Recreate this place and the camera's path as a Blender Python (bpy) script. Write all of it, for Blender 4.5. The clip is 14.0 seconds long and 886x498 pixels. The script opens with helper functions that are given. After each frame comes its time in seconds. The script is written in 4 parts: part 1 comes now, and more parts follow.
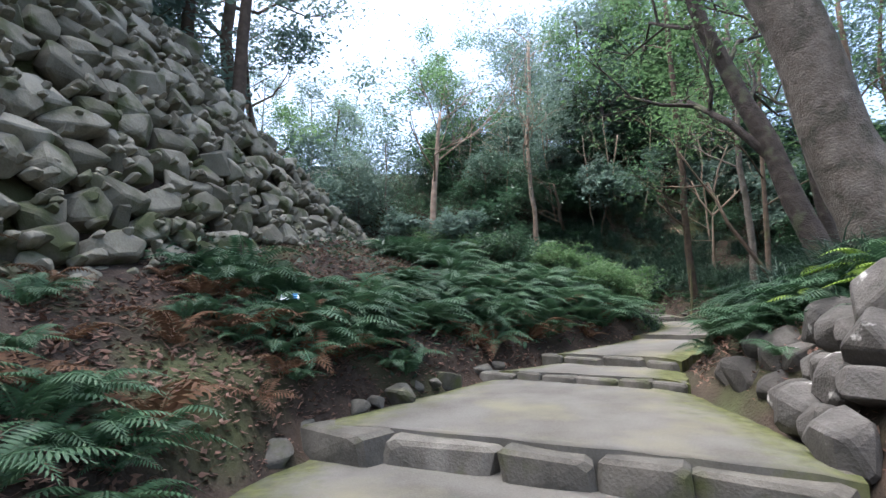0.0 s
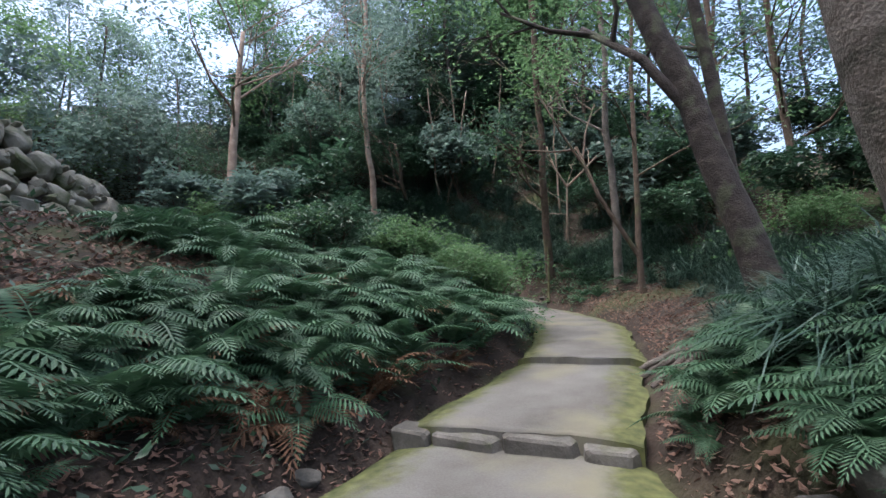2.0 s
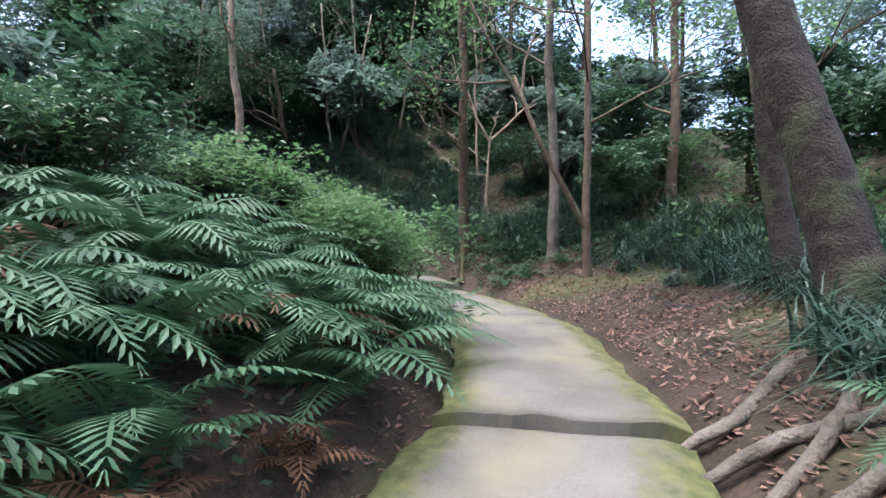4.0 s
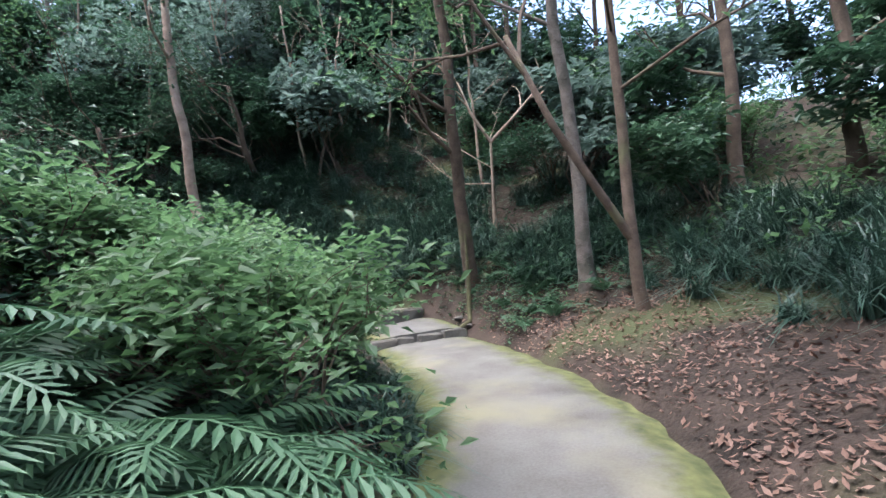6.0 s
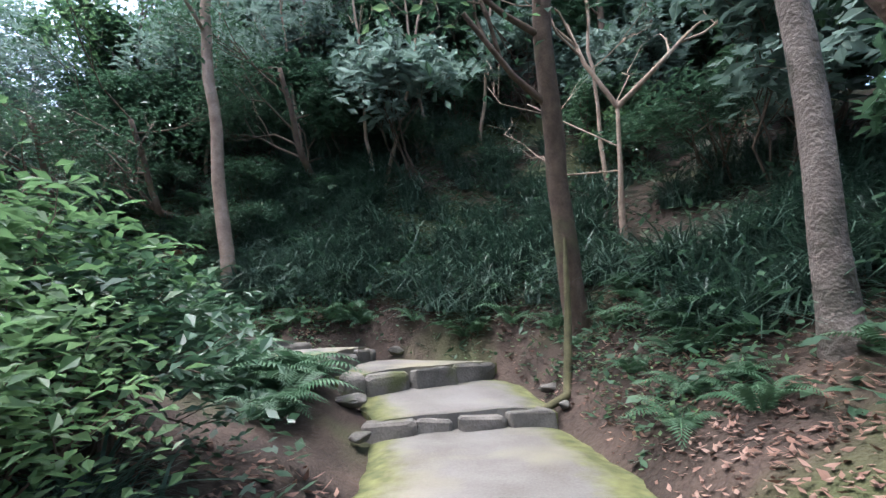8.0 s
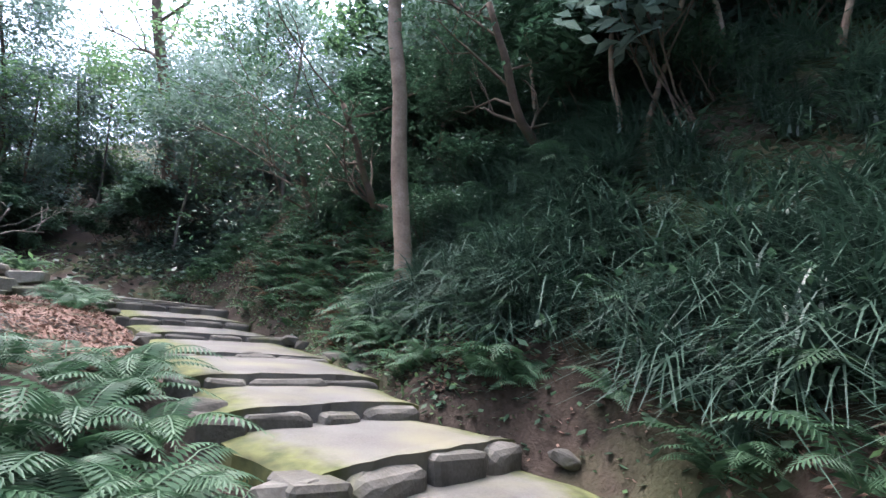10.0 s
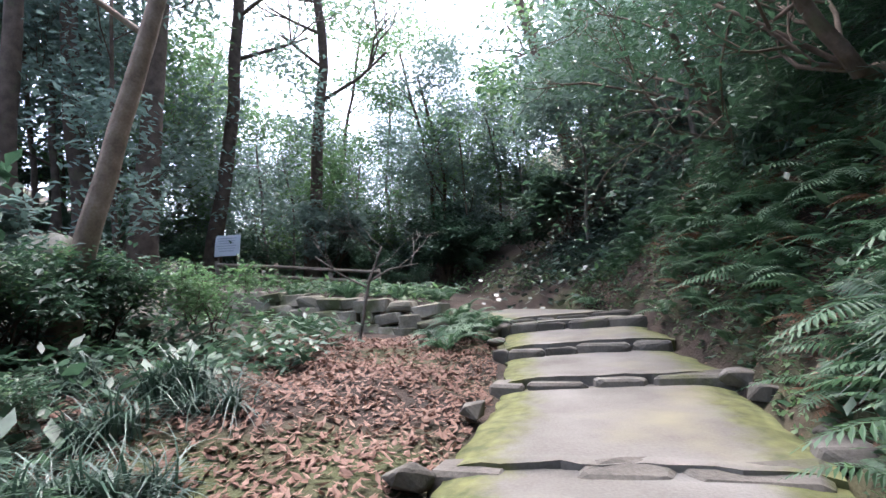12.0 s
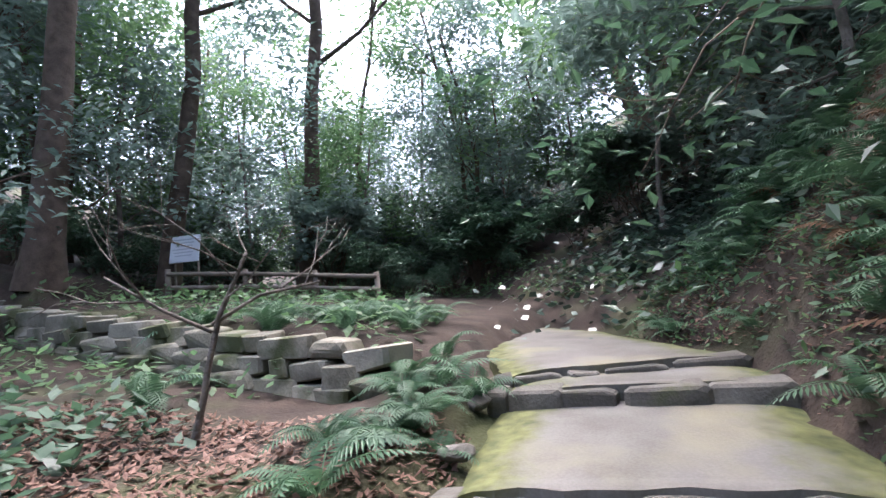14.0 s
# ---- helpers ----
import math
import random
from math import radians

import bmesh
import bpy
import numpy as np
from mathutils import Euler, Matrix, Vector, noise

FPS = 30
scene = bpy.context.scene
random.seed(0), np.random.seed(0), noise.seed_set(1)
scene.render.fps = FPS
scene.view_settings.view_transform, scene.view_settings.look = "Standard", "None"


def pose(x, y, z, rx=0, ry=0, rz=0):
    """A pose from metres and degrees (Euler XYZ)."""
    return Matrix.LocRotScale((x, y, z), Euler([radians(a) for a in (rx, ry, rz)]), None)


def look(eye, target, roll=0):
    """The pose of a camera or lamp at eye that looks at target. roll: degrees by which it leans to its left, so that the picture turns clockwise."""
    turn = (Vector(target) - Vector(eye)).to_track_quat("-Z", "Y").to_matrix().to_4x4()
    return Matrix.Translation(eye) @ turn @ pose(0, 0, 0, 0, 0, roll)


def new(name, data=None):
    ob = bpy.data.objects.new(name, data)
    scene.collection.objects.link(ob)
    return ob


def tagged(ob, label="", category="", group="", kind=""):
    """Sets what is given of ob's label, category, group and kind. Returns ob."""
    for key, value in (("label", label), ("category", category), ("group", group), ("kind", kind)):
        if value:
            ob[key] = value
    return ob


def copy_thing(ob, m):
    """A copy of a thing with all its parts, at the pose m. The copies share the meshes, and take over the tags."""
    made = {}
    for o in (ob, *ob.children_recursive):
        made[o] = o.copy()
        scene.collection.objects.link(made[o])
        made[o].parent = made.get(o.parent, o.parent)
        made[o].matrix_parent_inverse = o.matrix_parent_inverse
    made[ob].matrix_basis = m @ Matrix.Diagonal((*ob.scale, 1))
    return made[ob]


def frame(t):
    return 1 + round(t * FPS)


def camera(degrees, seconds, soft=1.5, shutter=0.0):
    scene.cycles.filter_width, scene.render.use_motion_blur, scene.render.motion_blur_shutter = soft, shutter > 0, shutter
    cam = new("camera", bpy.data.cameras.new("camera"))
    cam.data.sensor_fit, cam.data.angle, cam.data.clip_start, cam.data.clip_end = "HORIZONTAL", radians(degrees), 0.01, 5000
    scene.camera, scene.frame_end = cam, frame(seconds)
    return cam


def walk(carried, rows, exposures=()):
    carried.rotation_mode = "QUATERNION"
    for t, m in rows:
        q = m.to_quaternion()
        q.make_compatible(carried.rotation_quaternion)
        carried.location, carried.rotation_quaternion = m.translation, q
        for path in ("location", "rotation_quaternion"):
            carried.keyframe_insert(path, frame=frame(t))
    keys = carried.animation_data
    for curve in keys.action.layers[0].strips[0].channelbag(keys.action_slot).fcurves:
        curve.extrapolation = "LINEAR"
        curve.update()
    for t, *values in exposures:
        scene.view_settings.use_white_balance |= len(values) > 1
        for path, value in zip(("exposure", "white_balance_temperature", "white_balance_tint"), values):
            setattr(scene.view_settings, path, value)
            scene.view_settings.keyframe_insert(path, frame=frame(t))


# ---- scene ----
cam = camera(82.8, 14.0)
PATH = [
    (0.00, 0.001, 0.000, 0.802, 97.94, 0.52, 0.04),
    (0.50, 0.132, 0.922, 1.056, 101.05, -0.07, -2.35),
    (1.00, 0.361, 1.823, 1.245, 103.86, -2.20, -7.98),
    (1.50, 0.424, 2.654, 1.430, 103.05, -2.20, -7.75),
    (2.00, 0.605, 3.652, 1.492, 93.67, 2.48, -18.45),
    (2.50, 0.878, 4.489, 1.396, 90.90, 2.48, -20.42),
    (3.00, 1.208, 5.331, 1.398, 91.12, -0.09, -22.24),
    (3.50, 1.620, 6.144, 1.425, 90.11, -1.42, -29.25),
    (6.00, 3.803, 8.820, 1.692, 92.77, 5.60, -26.59),
    (6.50, 4.351, 9.625, 1.517, 93.46, 5.35, -26.53),
    (7.00, 4.876, 10.477, 1.421, 95.16, 6.22, -23.99),
    (9.50, 7.195, 14.329, 1.853, 99.91, -5.86, 14.20),
    (10.00, 7.430, 15.383, 2.008, 98.83, -4.78, 25.21),
    (10.50, 7.568, 16.244, 2.166, 96.16, -2.71, 44.43),
    (11.00, 7.150, 17.025, 2.372, 94.09, 2.37, 64.00),
    (11.50, 6.385, 17.576, 2.413, 95.58, 4.17, 72.98),
    (12.00, 5.432, 18.174, 2.391, 95.87, 4.09, 75.47),
    (12.50, 4.692, 18.678, 2.547, 95.29, 3.79, 75.55),
    (13.00, 3.909, 19.140, 2.653, 95.11, 3.86, 77.62),
    (13.50, 3.049, 19.611, 2.701, 95.09, 5.20, 80.90),
    (14.00, 2.254, 20.123, 2.744, 95.40, 5.40, 83.40),
]
EXPOSURES = [(0, 2.2, 5900, 9), (1.0, 2.0, 5800, 10), (2.0, 1.9, 5800, 11), (2.5, 2.25, 5750, 11), (3.5, 2.6, 5750, 12), (6.5, 2.6, 5600, 12), (9.5, 2.75, 5650, 15), (11.0, 2.65, 5800, 16), (14, 2.9, 5850, 17)]
walk(cam, [(t, pose(*p)) for t, *p in PATH], EXPOSURES)

# ---- light ----
world = bpy.data.worlds.new("sky")
scene.world = world
world.use_nodes = True
wn = world.node_tree
sky = wn.nodes.new("ShaderNodeTexSky")
sky.sky_type, sky.sun_disc = "NISHITA", False
sky.sun_elevation, sky.sun_rotation = radians(70), radians(270)
sky.air_density, sky.dust_density, sky.ozone_density = 1.0, 7.0, 1.0
wn.links.new(sky.outputs[0], wn.nodes["Background"].inputs[0])
wn.nodes["Background"].inputs[1].default_value = 0.15
sun = new("sun", bpy.data.lights.new("sun", "SUN"))
sun.data.energy, sun.data.angle, sun.data.color = 0.95, radians(60), (0.97, 0.98, 1.0)
sun.matrix_world = look((-22, 0, 60), (0, 0, 0))


# ---- materials ----
def material(name, stops, scale=3.0, fine=40.0, bump=0.3, rough=0.85, detail=6.0, spread=0.25, second=None, second_scale=0.7, second_low=0.5, second_high=0.65, spec=0.3, trans=0.0, bump_dist=0.02):
    """Colour ramp over two scales of noise, varied from piece to piece, with an optional patchy second colour."""
    m = bpy.data.materials.new(name)
    m.use_nodes = True
    nt = m.node_tree
    n, l = nt.nodes, nt.links
    bs = n["Principled BSDF"]
    bs.inputs["Roughness"].default_value = rough
    bs.inputs["Specular IOR Level"].default_value = spec
    geo = n.new("ShaderNodeNewGeometry")
    info = n.new("ShaderNodeObjectInfo")
    a = n.new("ShaderNodeTexNoise")
    a.inputs["Scale"].default_value, a.inputs["Detail"].default_value = scale, detail
    b = n.new("ShaderNodeTexNoise")
    b.inputs["Scale"].default_value, b.inputs["Detail"].default_value = fine, 3.0
    for t in (a, b):
        l.new(geo.outputs["Position"], t.inputs["Vector"])
    mix = n.new("ShaderNodeMath")
    mix.operation = "MULTIPLY_ADD"
    l.new(b.outputs[0], mix.inputs[0])
    mix.inputs[1].default_value = 0.4
    l.new(a.outputs[0], mix.inputs[2])
    rnd = n.new("ShaderNodeMath")
    rnd.operation = "MULTIPLY_ADD"
    l.new(info.outputs["Random"], rnd.inputs[0])
    rnd.inputs[1].default_value = spread
    l.new(mix.outputs[0], rnd.inputs[2])
    isl = n.new("ShaderNodeMath")
    isl.operation = "MULTIPLY_ADD"
    l.new(geo.outputs["Random Per Island"], isl.inputs[0])
    isl.inputs[1].default_value = spread
    l.new(rnd.outputs[0], isl.inputs[2])
    ramp = n.new("ShaderNodeValToRGB")
    l.new(isl.outputs[0], ramp.inputs[0])
    lo, hi = 0.45, 0.95 + 2 * spread
    e = ramp.color_ramp.elements
    while len(e) < len(stops):
        e.new(0.5)
    for i, c in enumerate(stops):
        e[i].position = min(1.0, (lo + (hi - lo) * i / max(1, len(stops) - 1)) / 1.4)
        e[i].color = (*c, 1)
    sc = n.new("ShaderNodeMath")
    sc.operation = "MULTIPLY"
    sc.inputs[1].default_value = 1 / 1.4
    l.new(isl.outputs[0], sc.inputs[0])
    l.new(sc.outputs[0], ramp.inputs[0])
    colour = ramp.outputs[0]
    if second:
        p = n.new("ShaderNodeTexNoise")
        p.inputs["Scale"].default_value, p.inputs["Detail"].default_value = second_scale, 8.0
        l.new(geo.outputs["Position"], p.inputs["Vector"])
        r2 = n.new("ShaderNodeMapRange")
        r2.inputs["From Min"].default_value, r2.inputs["From Max"].default_value = second_low, second_high
        l.new(p.outputs[0], r2.inputs["Value"])
        mx = n.new("ShaderNodeMix")
        mx.data_type = "RGBA"
        l.new(r2.outputs[0], mx.inputs["Factor"])
        l.new(colour, mx.inputs["A"])
        mx.inputs["B"].default_value = (*second, 1)
        colour = mx.outputs["Result"]
    l.new(colour, bs.inputs["Base Color"])
    if bump:
        bp = n.new("ShaderNodeBump")
        bp.inputs["Strength"].default_value, bp.inputs["Distance"].default_value = bump, bump_dist
        l.new(mix.outputs[0], bp.inputs["Height"])
        l.new(bp.outputs[0], bs.inputs["Normal"])
    if trans:
        out = n["Material Output"]
        tr = n.new("ShaderNodeBsdfTranslucent")
        l.new(colour, tr.inputs["Color"])
        ms = n.new("ShaderNodeMixShader")
        ms.inputs[0].default_value = trans
        l.new(bs.outputs[0], ms.inputs[1])
        l.new(tr.outputs[0], ms.inputs[2])
        l.new(ms.outputs[0], out.inputs["Surface"])
    return m


SOIL = material("soil", [(0.014, 0.010, 0.007), (0.036, 0.025, 0.018), (0.06, 0.042, 0.031)], 2.2, 34, 0.8, 0.95, spread=0.0, second=(0.05, 0.055, 0.022), second_scale=0.6, bump_dist=0.05)
PAVING = material("paving", [(0.072, 0.067, 0.057), (0.112, 0.105, 0.093), (0.148, 0.140, 0.128)], 1.6, 60, 0.35, 0.9, spread=0.0, second=(0.17, 0.155, 0.10), second_scale=1.1, second_low=0.5, second_high=0.75)
STONE = material("step_stone", [(0.04, 0.036, 0.031), (0.10, 0.092, 0.078), (0.18, 0.165, 0.145)], 4.5, 45, 0.8, 0.9, spread=0.2, second=(0.062, 0.068, 0.026), second_scale=2.4, second_low=0.58, second_high=0.72)
WALLSTONE = material("wall_stone", [(0.045, 0.042, 0.031), (0.145, 0.133, 0.10), (0.25, 0.232, 0.185)], 3.2, 38, 0.9, 0.92, spread=0.38, second=(0.062, 0.07, 0.03), second_scale=2.2, second_low=0.5, second_high=0.66)
BOULDER = material("boulder_stone", [(0.035, 0.032, 0.029), (0.075, 0.069, 0.062), (0.15, 0.14, 0.13)], 5.0, 50, 0.9, 0.9, spread=0.2, second=(0.5, 0.48, 0.45), second_scale=5.0, second_low=0.64, second_high=0.7)
BARK = material("brown_bark", [(0.03, 0.021, 0.015), (0.08, 0.057, 0.041), (0.135, 0.10, 0.077)], 6, 45, 0.9, 0.92, spread=0.15, second=(0.10, 0.10, 0.05), second_scale=2.0, second_low=0.6, second_high=0.75)
MOSSBARK = material("mossy_bark", [(0.03, 0.029, 0.013), (0.066, 0.062, 0.029), (0.11, 0.098, 0.052)], 6, 45, 0.9, 0.95, spread=0.1)
DEADFERN = material("dead_fern_leaf", [(0.05, 0.026, 0.014), (0.11, 0.06, 0.034), (0.17, 0.105, 0.06)], 1.2, 25, 0.0, 0.8, spread=0.2, spec=0.2, trans=0.2)
DARKBARK = material("dark_bark", [(0.022, 0.018, 0.016), (0.05, 0.04, 0.035), (0.085, 0.07, 0.06)], 6, 45, 0.9, 0.92, spread=0.1, second=(0.075, 0.078, 0.05), second_scale=3.0, second_low=0.52, second_high=0.65, bump_dist=0.06)
PALEBARK = material("pale_bark", [(0.10, 0.07, 0.05), (0.20, 0.147, 0.11), (0.31, 0.245, 0.198)], 5, 40, 0.6, 0.85, spread=0.1)
GREYBARK = material("grey_bark", [(0.06, 0.049, 0.042), (0.12, 0.101, 0.086), (0.175, 0.151, 0.132)], 5, 40, 0.7, 0.88, spread=0.12, second=(0.07, 0.062, 0.05), second_scale=3.5, second_low=0.5, second_high=0.62, bump_dist=0.06)
FERN = material("fern_leaf", [(0.018, 0.042, 0.022), (0.042, 0.092, 0.045), (0.092, 0.165, 0.085)], 1.2, 25, 0.0, 0.55, spread=0.22, spec=0.35, trans=0.3)
YFERN = material("bright_fern_leaf", [(0.10, 0.17, 0.02), (0.18, 0.28, 0.04), (0.26, 0.36, 0.08)], 1.2, 25, 0.0, 0.55, spread=0.2, spec=0.35, trans=0.35)
TURF = material("grass_blade", [(0.014, 0.032, 0.022), (0.03, 0.064, 0.042), (0.07, 0.115, 0.08)], 1.2, 25, 0.0, 0.42, spread=0.22, spec=0.5, trans=0.2)
LEAF = material("dark_leaf", [(0.018, 0.042, 0.024), (0.042, 0.088, 0.048), (0.085, 0.15, 0.08)], 0.5, 20, 0.0, 0.4, spread=0.25, spec=0.5, trans=0.4)
MIDLEAF = material("green_leaf", [(0.05, 0.095, 0.036), (0.095, 0.172, 0.072), (0.175, 0.262, 0.125)], 0.5, 20, 0.0, 0.45, spread=0.25, spec=0.4, trans=0.55)
GREYLEAF = material("grey_green_leaf", [(0.062, 0.10, 0.078), (0.125, 0.182, 0.148), (0.21, 0.27, 0.235)], 0.4, 20, 0.0, 0.45, spread=0.25, spec=0.45, trans=0.55)
IVYLEAF = material("ivy_leaf", [(0.018, 0.039, 0.029), (0.034, 0.065, 0.047), (0.065, 0.104, 0.078)], 0.6, 20, 0.0, 0.3, spread=0.22, spec=0.6, trans=0.1)
DEADLEAF = material("dead_leaf", [(0.075, 0.042, 0.03), (0.16, 0.095, 0.07), (0.27, 0.185, 0.145)], 0.8, 20, 0.0, 0.75, spread=0.35, spec=0.2, trans=0.1)
WOOD = material("weathered_wood", [(0.08, 0.065, 0.05), (0.17, 0.14, 0.11), (0.25, 0.21, 0.17)], 5, 50, 0.5, 0.9, spread=0.1)
BOARD = material("white_board", [(0.66, 0.68, 0.74), (0.72, 0.74, 0.79), (0.76, 0.77, 0.82)], 2, 20, 0.05, 0.5, spread=0.0)
PRINT = material("faded_print", [(0.42, 0.45, 0.52), (0.48, 0.5, 0.56), (0.5, 0.52, 0.58)], 2, 20, 0.0, 0.6, spread=0.0)
BLUEPRINT = material("blue_print", [(0.08, 0.3, 0.7), (0.1, 0.35, 0.75), (0.12, 0.38, 0.8)], 2, 20, 0.0, 0.6, spread=0.0)
CONCRETE = material("concrete", [(0.3, 0.28, 0.25), (0.4, 0.38, 0.34), (0.48, 0.46, 0.42)], 2, 30, 0.3, 0.9, spread=0.0)



def add_moss(m):
    """Moss where the mesh's moss attribute, broken up by noise, is high."""
    nt = m.node_tree
    n, l = nt.nodes, nt.links
    bs = n["Principled BSDF"]
    old = bs.inputs["Base Color"].links[0].from_socket
    at = n.new("ShaderNodeAttribute")
    at.attribute_name = "moss"
    g1 = n.new("ShaderNodeNewGeometry")
    t1 = n.new("ShaderNodeTexNoise")
    t1.inputs["Scale"].default_value, t1.inputs["Detail"].default_value, t1.inputs["Roughness"].default_value = 4.0, 10.0, 0.7
    l.new(g1.outputs["Position"], t1.inputs["Vector"])
    ad = n.new("ShaderNodeMath")
    ad.operation = "MULTIPLY_ADD"
    l.new(t1.outputs[0], ad.inputs[0])
    ad.inputs[1].default_value = 0.9
    l.new(at.outputs["Fac"], ad.inputs[2])
    mr = n.new("ShaderNodeMapRange")
    mr.inputs["From Min"].default_value, mr.inputs["From Max"].default_value = 0.86, 1.2
    l.new(ad.outputs[0], mr.inputs["Value"])
    t2 = n.new("ShaderNodeTexNoise")
    t2.inputs["Scale"].default_value, t2.inputs["Detail"].default_value = 9.0, 6.0
    l.new(g1.outputs["Position"], t2.inputs["Vector"])
    rp = n.new("ShaderNodeValToRGB")
    rp.color_ramp.elements[0].position, rp.color_ramp.elements[0].color = 0.3, (0.045, 0.052, 0.018, 1)
    rp.color_ramp.elements[1].position, rp.color_ramp.elements[1].color = 0.7, (0.118, 0.122, 0.045, 1)
    l.new(t2.outputs[0], rp.inputs[0])
    mx = n.new("ShaderNodeMix")
    mx.data_type = "RGBA"
    l.new(mr.outputs[0], mx.inputs["Factor"])
    l.new(old, mx.inputs["A"])
    l.new(rp.outputs[0], mx.inputs["B"])
    l.new(mx.outputs["Result"], bs.inputs["Base Color"])


add_moss(PAVING)

# ---- helpers ----
rng = np.random.default_rng(7)


def mesh_of(name, verts, faces, mat, smooth=False):
    me = bpy.data.meshes.new(name)
    me.from_pydata([tuple(v) for v in verts], [], [tuple(f) for f in faces])
    me.materials.append(mat)
    if smooth:
        me.polygons.foreach_set("use_smooth", [True] * len(me.polygons))
    me.update()
    return me


def place(name, me, parent=None, m=None, label=""):
    ob = new(name, me)
    if m is not None:
        ob.matrix_basis = m
    if parent is not None:
        ob.parent = parent
    return tagged(ob, label)


def empty(name, m, label, category, group="", kind=""):
    ob = new(name)
    ob.matrix_basis = m
    return tagged(ob, label, category, group, kind)


def fbm(x, y, f=1.0, seed=0.0):
    return noise.fractal(Vector((x * f, y * f, seed)), 1.0, 2.0, 4)


def smooth01(a, b, v):
    t = min(1.0, max(0.0, (v - a) / (b - a)))
    return t * t * (3 - 2 * t)


# ---- the ground: a footpath with a bank on either side ----
# centre x, y, height, half width, slope of the left bank and its cap, of the right bank and its cap
TRAIL = [
    (0.3, -14.0, -0.6, 1.3, 0.45, 1.8, 0.3, 2.0),
    (0.3, -2.0, -0.5, 1.6, 0.5, 1.6, 0.3, 1.6),
    (0.35, 3.4, -0.42, 1.9, 0.5, 1.6, 0.9, 1.5),
    (0.7, 4.05, -0.19, 2.05, 0.5, 1.6, 0.7, 1.3),
    (1.55, 6.2, 0.03, 1.3, 0.42, 2.2, 0.7, 1.2),
    (2.4, 7.4, 0.2, 0.98, 0.42, 2.8, 0.5, 1.6),
    (4.15, 9.1, 0.46, 0.76, 0.42, 3.2, 0.28, 1.4),
    (5.05, 10.35, 0.52, 0.74, 0.42, 3.2, 0.18, 1.1),
    (5.92, 11.75, 0.55, 0.82, 0.38, 3.0, 0.12, 0.9),
    (6.4, 13.1, 0.58, 0.82, 0.30, 2.5, 0.12, 1.2),
    (6.85, 14.9, 0.62, 0.82, 0.16, 2.0, 0.3, 3.0),
    (7.0, 16.1, 0.72, 0.78, 0.10, 1.4, 0.55, 6.0),
    (7.0, 17.2, 0.98, 0.9, 0.05, 1.0, 0.85, 8.5),
    (6.4, 18.1, 1.18, 0.9, 0.03, 0.8, 1.0, 9.0),
    (5.3, 18.3, 1.32, 0.78, 0.03, 0.8, 1.0, 9.0),
    (4.55, 18.75, 1.44, 0.82, 0.02, 0.8, 0.75, 9.0),
    (3.35, 19.5, 1.48, 0.9, 0.02, 0.8, 0.62, 8.0),
    (1.45, 20.7, 1.58, 0.95, 0.02, 0.8, 0.55, 7.0),
    (0.0, 21.3, 1.74, 0.98, 0.02, 0.8, 0.5, 6.0),
    (-1.8, 22.1, 1.98, 1.0, 0.06, 1.2, 0.45, 5.0),
    (-4.5, 22.2, 2.08, 0.9, 0.08, 1.2, 0.5, 4.5),
    (-9.0, 21.4, 2.2, 0.8, 0.08, 1.2, 0.5, 4.5),
    (-22.0, 20.0, 3.0, 0.8, 0.1, 2.0, 0.4, 4.5),
]
_t = np.array(TRAIL)
_seg = np.linalg.norm(np.diff(_t[:, :2], axis=0), axis=1)
_len = np.concatenate([[0], np.cumsum(_seg)])


def along(s):
    """The trail's row at the length s, and its heading."""
    row = np.array([np.interp(s, _len, _t[:, k]) for k in range(8)])
    a = np.array([np.interp(s + 0.4, _len, _t[:, k]) for k in (0, 1)])
    b = np.array([np.interp(s - 0.4, _len, _t[:, k]) for k in (0, 1)])
    h = (a - b) / np.linalg.norm(a - b)
    return row, h


_S = np.arange(0, _len[-1], 0.3)
_rows = [along(s) for s in _S]
_R = np.array([r for r, h in _rows])
_H = np.array([h for r, h in _rows])
# the old wall's battered face lies where x = FACE[0] + FACE[1] * y + FACE[2] * z; its corner comes down to the ground
FACE = (-4.24, 0.233, -0.512)
CORNER = ((-20.0, 8.6), (6.5, 8.6), (8.0, 7.6), (9.7, 6.4), (11.5, 5.0), (14.6, 3.75), (16.0, 2.6), (17.0, 0.0))


def face_x(y, z):
    return FACE[0] + FACE[1] * y + FACE[2] * z


def wall_top(y):
    return float(np.interp(y, [p[0] for p in CORNER], [p[1] for p in CORNER]))


TERRACE = ((-2.3, 20.35), (-5.6, 15.3))


